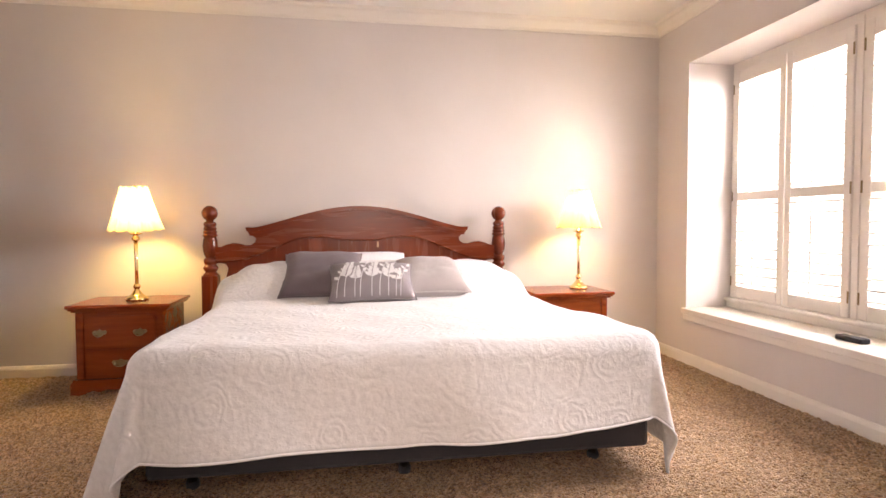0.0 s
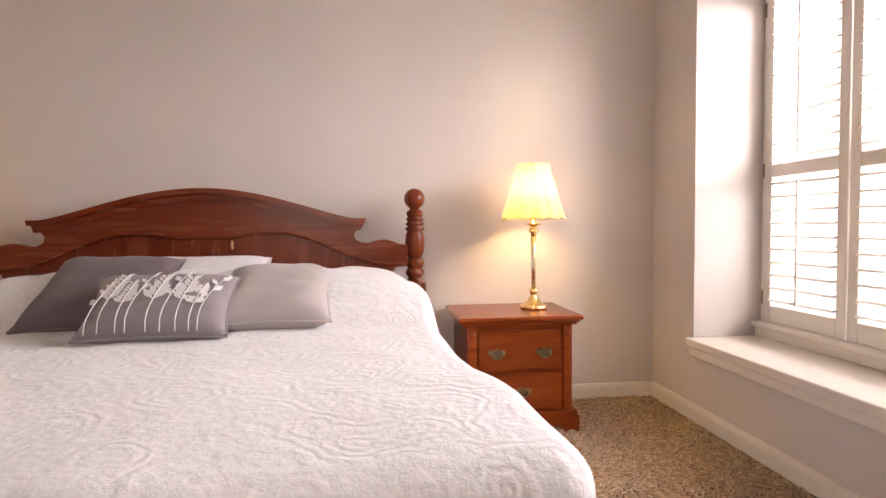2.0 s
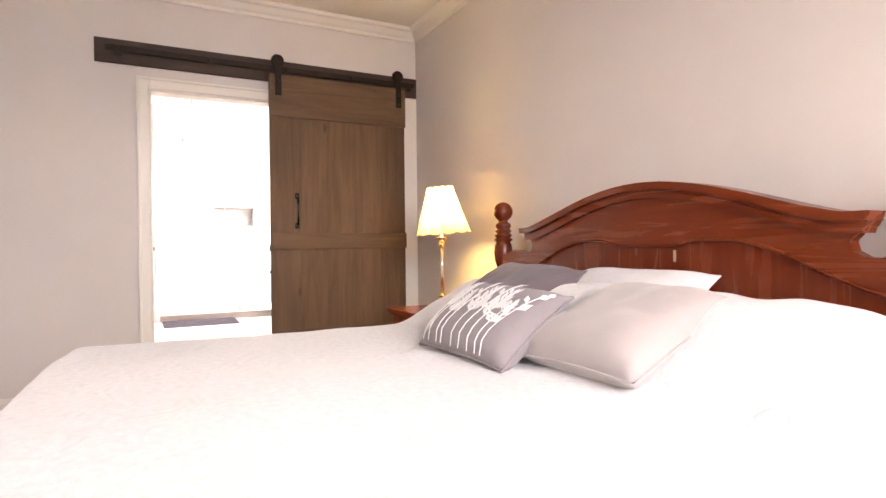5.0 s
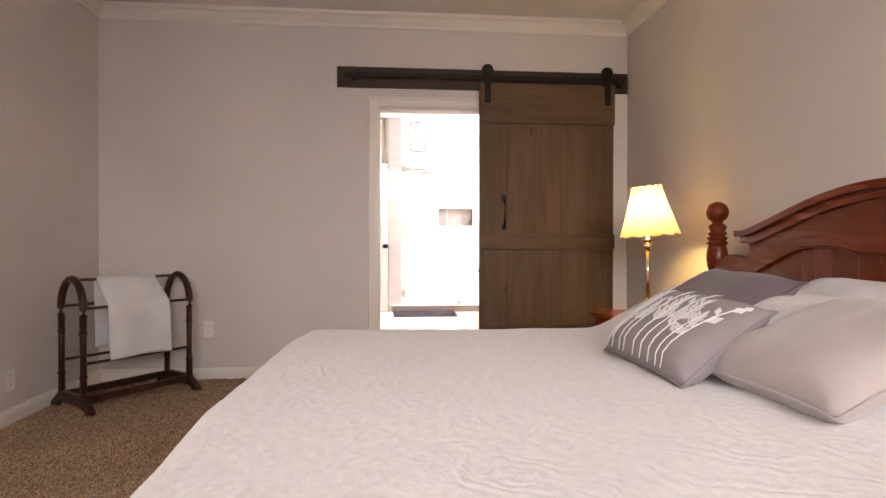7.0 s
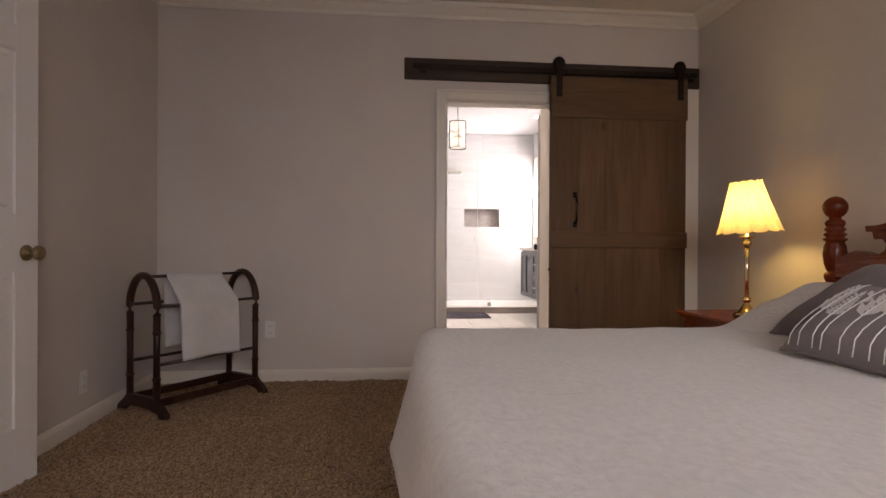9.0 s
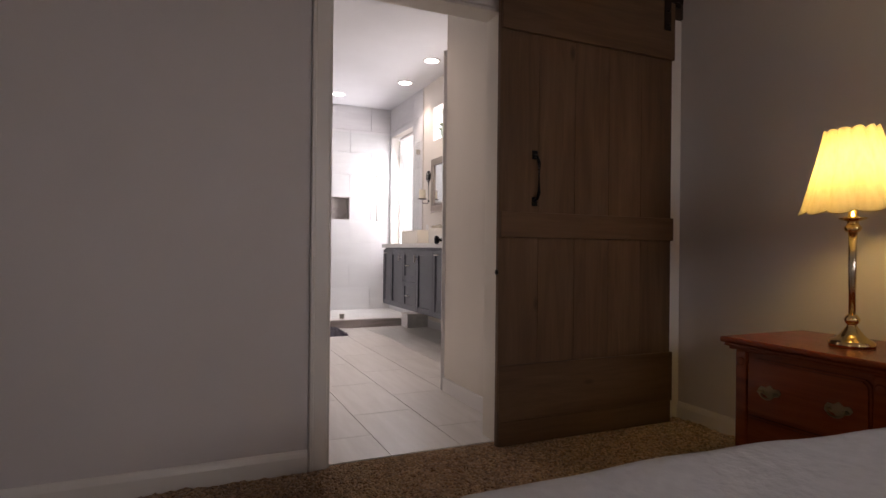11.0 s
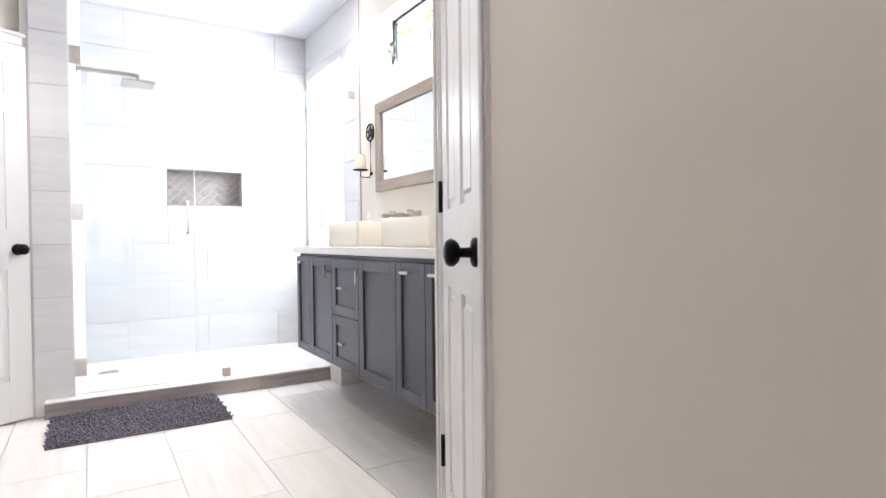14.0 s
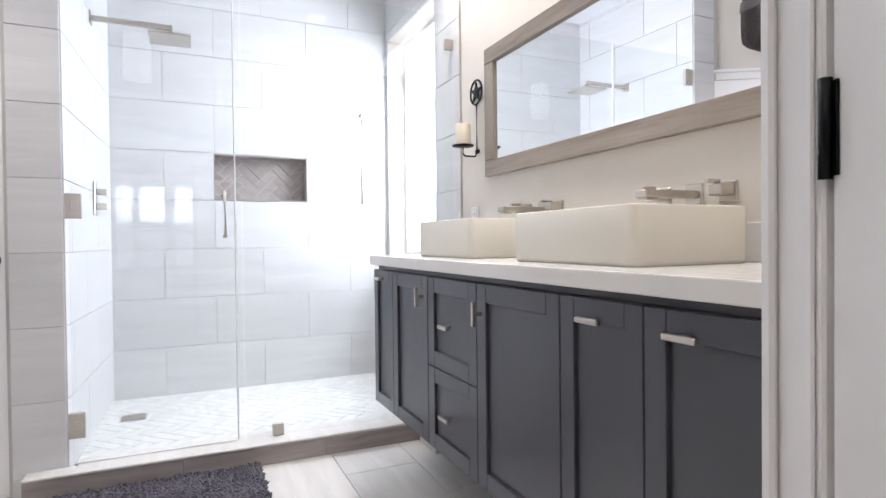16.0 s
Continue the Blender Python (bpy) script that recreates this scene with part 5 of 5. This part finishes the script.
sc = thing("candle_sconce", (-3.705, YN - 0.0005, 1.44), "black iron star wall sconce with a pillar candle", "sconce")
bm = tube([(0.058 * math.cos(radians(a)), -0.012, 0.27 + 0.058 * math.sin(radians(a))) for a in range(0, 361, 15)], 0.005, 8)
star = [((0.052 if k % 2 == 0 else 0.021) * math.sin(k * math.pi / 5), 0.27 + (0.052 if k % 2 == 0 else 0.021) * math.cos(k * math.pi / 5)) for k in range(10)]
prism(star, -0.016, -0.008, "y", bm)
part("star_ring", bm, BLACK, sc)
part("stem", tube([(0, -0.010, 0.212), (0, -0.010, -0.02), (0, -0.02, -0.04), (0, -0.075, -0.04), (0, -0.085, -0.03), (0, -0.085, 0.0)], 0.004, 8), BLACK, sc)
part("wall_foot", box(-0.012, 0.012, -0.014, 0, -0.025, -0.005, 0.002), BLACK, sc)
part("dish", lathe([(0.02, 0), (0.05, 0.004), (0.054, 0.010), (0.05, 0.010), (0.045, 0.007)], 22, centre=(0, -0.085, 0)), BLACK, sc)
cd = thing("candle", (-3.705, YN - 0.0855, 1.4475), "ivory pillar candle standing on the sconce dish", "candle")
part("wax", lathe([(0.036, 0), (0.038, 0.004), (0.038, 0.098), (0.034, 0.104), (0.028, 0.100), (0.004, 0.098)], 24), WAX, cd)
part("wick", tube([(0, 0, 0.099), (0.001, 0, 0.112)], 0.0015, 5), BLACK, cd)

# ---- hand towel at the end of the vanity ----
hk = thing("towel_hook", (XR - 0.0005, 5.965, 1.62), "black metal hook on the wall beside the vanity", "hook")
part("plate", box(-0.006, 0, -0.02, 0.02, -0.03, 0.03, 0.002), BLACK, hk)
part("prong", tube([(-0.006, 0, 0), (-0.10, 0, -0.012), (-0.125, 0, 0.02)], 0.006, 8), BLACK, hk)


def bundle(u, v):
    """A towel gathered on a hook: folds that swell towards the hanging corner."""
    a, z = 2 * math.pi * u, 0.0 - 0.365 * v
    swell = 0.03 + 0.082 * math.sin(math.pi * min(1, v * 0.62)) ** 1.4
    if v > 0.84:
        swell *= max(0.04, 1 - ((v - 0.84) / 0.16) ** 1.7)
    r = swell * (1 + 0.14 * math.cos(5 * a + 3 * v) + 0.05 * math.cos(11 * a))
    return (-0.112 + 1.0 * r * math.cos(a), 0.62 * r * math.sin(a), z - 0.004 * math.cos(5 * a))


ht = thing("hand_towel", (XR - 0.0005, 5.965, 1.625), "charcoal hand towel with a paler band hanging on a hook", "towel")
bm = grid(60, 40, bundle)
bmesh.ops.remove_doubles(bm, verts=bm.verts, dist=0.0003)
part("cloth", bm, DARKTOWEL, ht)
bm = grid(60, 3, lambda u, v: tuple(Vector(bundle(u, 0.66 + 0.045 * v)) + Vector((0.0025 * math.cos(2 * math.pi * u), 0.002 * math.sin(2 * math.pi * u), 0))))
part("woven_band", bm, TOWELBAND, ht, "paler grey woven band")

# ---- rug ----
rg = thing("bath_rug", (-3.61, 4.95, 0.0), "mauve-grey shaggy chenille bath rug on the tiles", "rug")
RW, RH = 0.28, 0.42
part("backing", box(-RW, RW, -RH, RH, 0.0, 0.008, 0.002), RUG, rg)
rr = random.Random(9)
verts, faces = [], []
for i in range(44):
    for j in range(64):
        x = -RW + (i + rr.uniform(0.1, 0.9)) * 2 * RW / 44
        y = -RH + (j + rr.uniform(0.1, 0.9)) * 2 * RH / 64
        a, b, h = rr.uniform(0, 6.28), rr.uniform(0, 6.28), rr.uniform(0.014, 0.026)
        dx, dy = 0.012 * math.cos(b), 0.012 * math.sin(b)
        k = len(verts)
        for q in range(4):
            verts.append((x + 0.006 * math.cos(a + q * 1.571), y + 0.006 * math.sin(a + q * 1.571), 0.006))
        for q in range(4):
            verts.append((x + dx + 0.005 * math.cos(a + q * 1.571), y + dy + 0.005 * math.sin(a + q * 1.571), h))
        faces += [(k + q, k + (q + 1) % 4, k + 4 + (q + 1) % 4, k + 4 + q) for q in range(4)] + [(k + 4, k + 5, k + 6, k + 7)]
me = bpy.data.meshes.new("pile")
me.from_pydata(verts, [], faces)
pile = part("shag", me, RUG, rg)
tagged(pile, kind="stuff")

# ---- pendant and can lights ----
PX, PY, PZ = -2.48, 4.81, 2.066
pn = thing("pendant_light", (PX, PY, PZ), "white cylinder pendant lamp wrapped in black wire", "pendant lamp")
part("canopy", lathe([(0.05, BH - PZ - 0.02), (0.06, BH - PZ - 0.012), (0.06, BH - PZ - 0.001)], 20), BLACK, pn)
part("cord", tube([(0, 0, 0.30), (0.004, 0, 0.40), (-0.003, 0, 0.5), (0, 0, BH - PZ - 0.02)], 0.004, 6), BLACK, pn)
part("shade", lathe([(0.082, 0.01), (0.084, 0.012), (0.084, 0.29), (0.082, 0.292), (0.02, 0.296)], 32), PENDANTGLOW, pn, "lit white fabric cylinder")
for z in (0.0, 0.30):
    part("wire_ring", tube([(0.093 * math.cos(radians(a)), 0.093 * math.sin(radians(a)), z) for a in range(0, 361, 15)], 0.0042, 6), BLACK, pn)
for k in range(5):
    ph = k * 1.9
    part("wire_wrap", tube([((0.092 + 0.006 * math.sin(3 * radians(a))) * math.cos(radians(a)), (0.092 + 0.006 * math.sin(3 * radians(a))) * math.sin(radians(a)), 0.03 + k * 0.06 + 0.03 * math.sin(radians(a) * 2 + ph)) for a in range(0, 361, 15)], 0.0036, 6), BLACK, pn)
for k in range(4):
    a = k * math.pi / 2
    part("wire_post", tube([(0.093 * math.cos(a), 0.093 * math.sin(a), 0), (0.093 * math.cos(a), 0.093 * math.sin(a), 0.30)], 0.0036, 6), BLACK, pn)
    part("spoke", tube([(0, 0, 0.30), (0.093 * math.cos(a), 0.093 * math.sin(a), 0.30)], 0.0036, 6), BLACK, pn)
for x, y in ((-4.60, 5.55), (-3.80, 6.12), (-2.98, 6.10), (-2.2, 6.05), (-1.2, 4.75), (-3.2, 4.2)):
    cl = thing("can_light", (x, y, BH), "lit recessed ceiling can light with white trim", "ceiling light", "can lights")
    part("trim_ring", lathe([(0.075, -0.004), (0.086, -0.005), (0.088, -0.0005)], 28), WHITE, cl)
    part("diffuser", lathe([(0.066, -0.006), (0.07, -0.0045)], 28), CANGLOW, cl)
    data = bpy.data.lights.new("can_lamp", "SPOT")
    data.energy, data.color, data.spot_size, data.spot_blend, data.shadow_soft_size = (35 if x < -4.2 else 95 if x > -1.5 else 150), (1.0, 0.91, 0.79), radians(108), 0.6, 0.06
    new("can_lamp", data).location = (x, y, BH - 0.03)

# ---- tiles ----


def slab(name, w, d, h, material, bev=0.0015):
    me = mesh_of(name, box(0, w, 0, d, 0, h, bev))
    me.materials.append(material)
    return me


# bathroom floor tiles, laid half-offset along x
TL, TWD = 0.66, 0.33
floor_full = slab("floor_tile", TL - 0.003, TWD - 0.003, 0.0065, FLOORTILE, 0.001)
row = 0
y = 4.70 - 5 * TWD
while y < YN:
    x = -0.323 - 10 * TL + (TL / 2 if row % 2 else 0)
    while x < -0.03:
        x0, x1, y0, y1 = max(x, -5.05), min(x + TL, -0.03), max(y, 3.2), min(y + TWD, YN)
        if x1 - x0 > 0.02 and y1 - y0 > 0.02 and x1 > -3.9:
            whole = x1 - x0 > TL - 0.001 and y1 - y0 > TWD - 0.001
            me = floor_full if whole else slab("floor_tile", x1 - x0 - 0.003, y1 - y0 - 0.003, 0.0065, FLOORTILE, 0.001)
            part("floor_tile", me, None, bath_floor, at=Matrix.Translation((x0 + 0.0015, y0 + 0.0015, -0.0059)))
        x += TL
    y += TWD
    row += 1

# shower wall tiles
TH, TLW, Z00 = 0.297, 0.572, 0.07 - 0.297


def wall_tiles(parent, a0, a1, place, phase, skip=None, zmax=BH):
    """Half-offset courses on a wall from a0 to a1 along it. place(a, z): the pose of a tile's corner; w along local x, h along local z."""
    cache = {}
    for k in range(0, 11):
        z = Z00 + k * TH
        off = phase + (TLW / 2 if k % 2 else 0)
        a = a0 - ((a0 - off) % TLW)
        while a < a1:
            b0, b1, c0, c1 = max(a, a0), min(a + TLW, a1), max(z, 0.0), min(z + TH, zmax)
            a += TLW
            if b1 - b0 < 0.01 or c1 - c0 < 0.01:
                continue
            for s0, s1, t0, t1 in (skip(b0, b1, c0, c1) if skip else [(b0, b1, c0, c1)]):
                if s1 - s0 < 0.012 or t1 - t0 < 0.012:
                    continue
                key = (round(s1 - s0, 3), round(t1 - t0, 3))
                if key not in cache:
                    cache[key] = mesh_of("wall_tile", box(0.0014, s1 - s0 - 0.0014, -0.008, 0.0, 0.0014, t1 - t0 - 0.0014, 0.0012))
                    cache[key].materials.append(WALLTILE)
                part("wall_tile", cache[key], None, parent, at=place(s0, t0))


def hole(h0, h1, v0, v1):
    def cut(b0, b1, c0, c1):
        if b1 <= h0 or b0 >= h1 or c1 <= v0 or c0 >= v1:
            return [(b0, b1, c0, c1)]
        out = [(b0, min(b1, h0), c0, c1), (max(b0, h1), b1, c0, c1)]
        m0, m1 = max(b0, h0), min(b1, h1)
        return out + [(m0, m1, c0, min(c1, v0)), (m0, m1, max(c0, v1), c1)]
    return cut


wall_tiles(shower_back, 4.672, YN, lambda a, z: Matrix.Translation((XB, a, z)) @ pose(0, 0, 0, 0, 0, 90), 5.252, hole(NY0, NY1, NZ0, NZ1))
wall_tiles(shower_side, -XS + 0.0005, -XB, lambda a, z: pose(-a, 4.634 + (a + XS) * 0.0414, z, 0, 0, 180 - 2.37), 4.1)
wall_tiles(shower_side, 4.455, 4.638, lambda a, z: Matrix.Translation((XS, a, z)) @ pose(0, 0, 0, 0, 0, 90), 4.44)
shower_north = bpy.data.objects["wall_bath_north"]
wall_tiles(shower_north, XB + 0.009, -3.895, lambda a, z: Matrix.Translation((a, YN, z)), -4.5, hole(WX0, WX1, WZ0, WZ1))
part("tile_edge", box(-3.8945, -3.888, YN - 0.010, YN - 0.0003, 0.1, BH - 0.001), NICKEL, shower_north)
# niche lining: herringbone tiles and slim edge

hb_w, hb_l = 0.052, 0.156


pivot = Matrix.Translation((XB - 0.1, (NY0 + NY1) / 2, (NZ0 + NZ1) / 2)) @ Matrix(((0, 0, 1, 0), (1, 0, 0, 0), (0, 1, 0, 0), (0, 0, 0, 1))) @ pose(0, 0, 0, 0, 0, 45)

for i in range(-5, 6):
    for j in range(-5, 6):
        for up in (0, 1):
            ox = i * hb_w + j * hb_l if not up else i * hb_w + j * hb_l + hb_l
            oy = i * hb_w - j * hb_l if not up else i * hb_w - j * hb_l
            pts = [(0, 0), (hb_l, 0), (hb_l, hb_w), (0, hb_w)] if not up else [(0, hb_w - hb_l), (hb_w, hb_w - hb_l), (hb_w, hb_w), (0, hb_w)]
            poly = [pivot @ Vector((ox + p + (0.002 if p == 0 else -0.002), oy + q + (0.002 if q == min(v[1] for v in pts) else -0.002), 0)) for p, q in pts]
            flat = [(v.y, v.z) for v in poly]
            for lim, ax, sg in ((NY0, 0, 1), (NY1, 0, -1), (NZ0, 1, 1), (NZ1, 1, -1)):
                res = []
                for a, b in zip(flat, flat[1:] + flat[:1]):
                    ia, ib = sg * (a[ax] - lim) >= 0, sg * (b[ax] - lim) >= 0
                    if ia:
                        res.append(a)
                    if ia != ib:
                        k = (lim - a[ax]) / (b[ax] - a[ax])
                        res.append((a[0] + k * (b[0] - a[0]), a[1] + k * (b[1] - a[1])))
                flat = res
                if len(flat) < 3:
                    break
            if len(flat) >= 3:
                part("niche_tile", prism(flat, XB - 0.0998, XB - 0.092, "x"), HERRING, shower_back)

bm = box(XB - 0.0915, XB + 0.009, NY0, NY0 + 0.006, NZ0, NZ1)
bx(bm, XB - 0.0915, XB + 0.009, NY1 - 0.006, NY1, NZ0, NZ1)
bx(bm, XB - 0.0915, XB + 0.009, NY0 + 0.0065, NY1 - 0.0065, NZ0, NZ0 + 0.006)
bx(bm, XB - 0.0915, XB + 0.009, NY0 + 0.0065, NY1 - 0.0065, NZ1 - 0.006, NZ1)
part("niche_trim", bm, HERRING, shower_back)
# shower floor: herringbone marble pieces

fw, fl = 0.062, 0.186
PX0, PX1, PY0, PY1 = XB + 0.01, -4.062, 4.656, YN - 0.011
for i in range(-30, 31):
    for j in range(-7, 8):
        for up in (0, 1):
            ox, oy = i * fw + j * fl + (fl if up else 0), i * fw - j * fl
            pts = [(0.0015, 0.0015), (fl - 0.0015, 0.0015), (fl - 0.0015, fw - 0.0015), (0.0015, fw - 0.0015)] if not up else [(0.0015, fw - fl + 0.0015), (fw - 0.0015, fw - fl + 0.0015), (fw - 0.0015, fw - 0.0015), (0.0015, fw - 0.0015)]
            flat = [((PX0 + PX1) / 2 + 0.7071 * (ox + p - oy - q), (PY0 + PY1) / 2 + 0.7071 * (ox + p + oy + q)) for p, q in pts]
            for lim, ax, sg in ((PX0, 0, 1), (PX1, 0, -1), (PY0, 1, 1), (PY1, 1, -1)):
                res = []
                for a, b in zip(flat, flat[1:] + flat[:1]):
                    ia, ib = sg * (a[ax] - lim) >= 0, sg * (b[ax] - lim) >= 0
                    if ia:
                        res.append(a)
                    if ia != ib:
                        k = (lim - a[ax]) / (b[ax] - a[ax])
                        res.append((a[0] + k * (b[0] - a[0]), a[1] + k * (b[1] - a[1])))
                flat = res
                if len(flat) < 3:
                    break
            if len(flat) >= 3:
                part("floor_piece", prism(flat, 0.0722, 0.0752, "z"), PAN, sp)
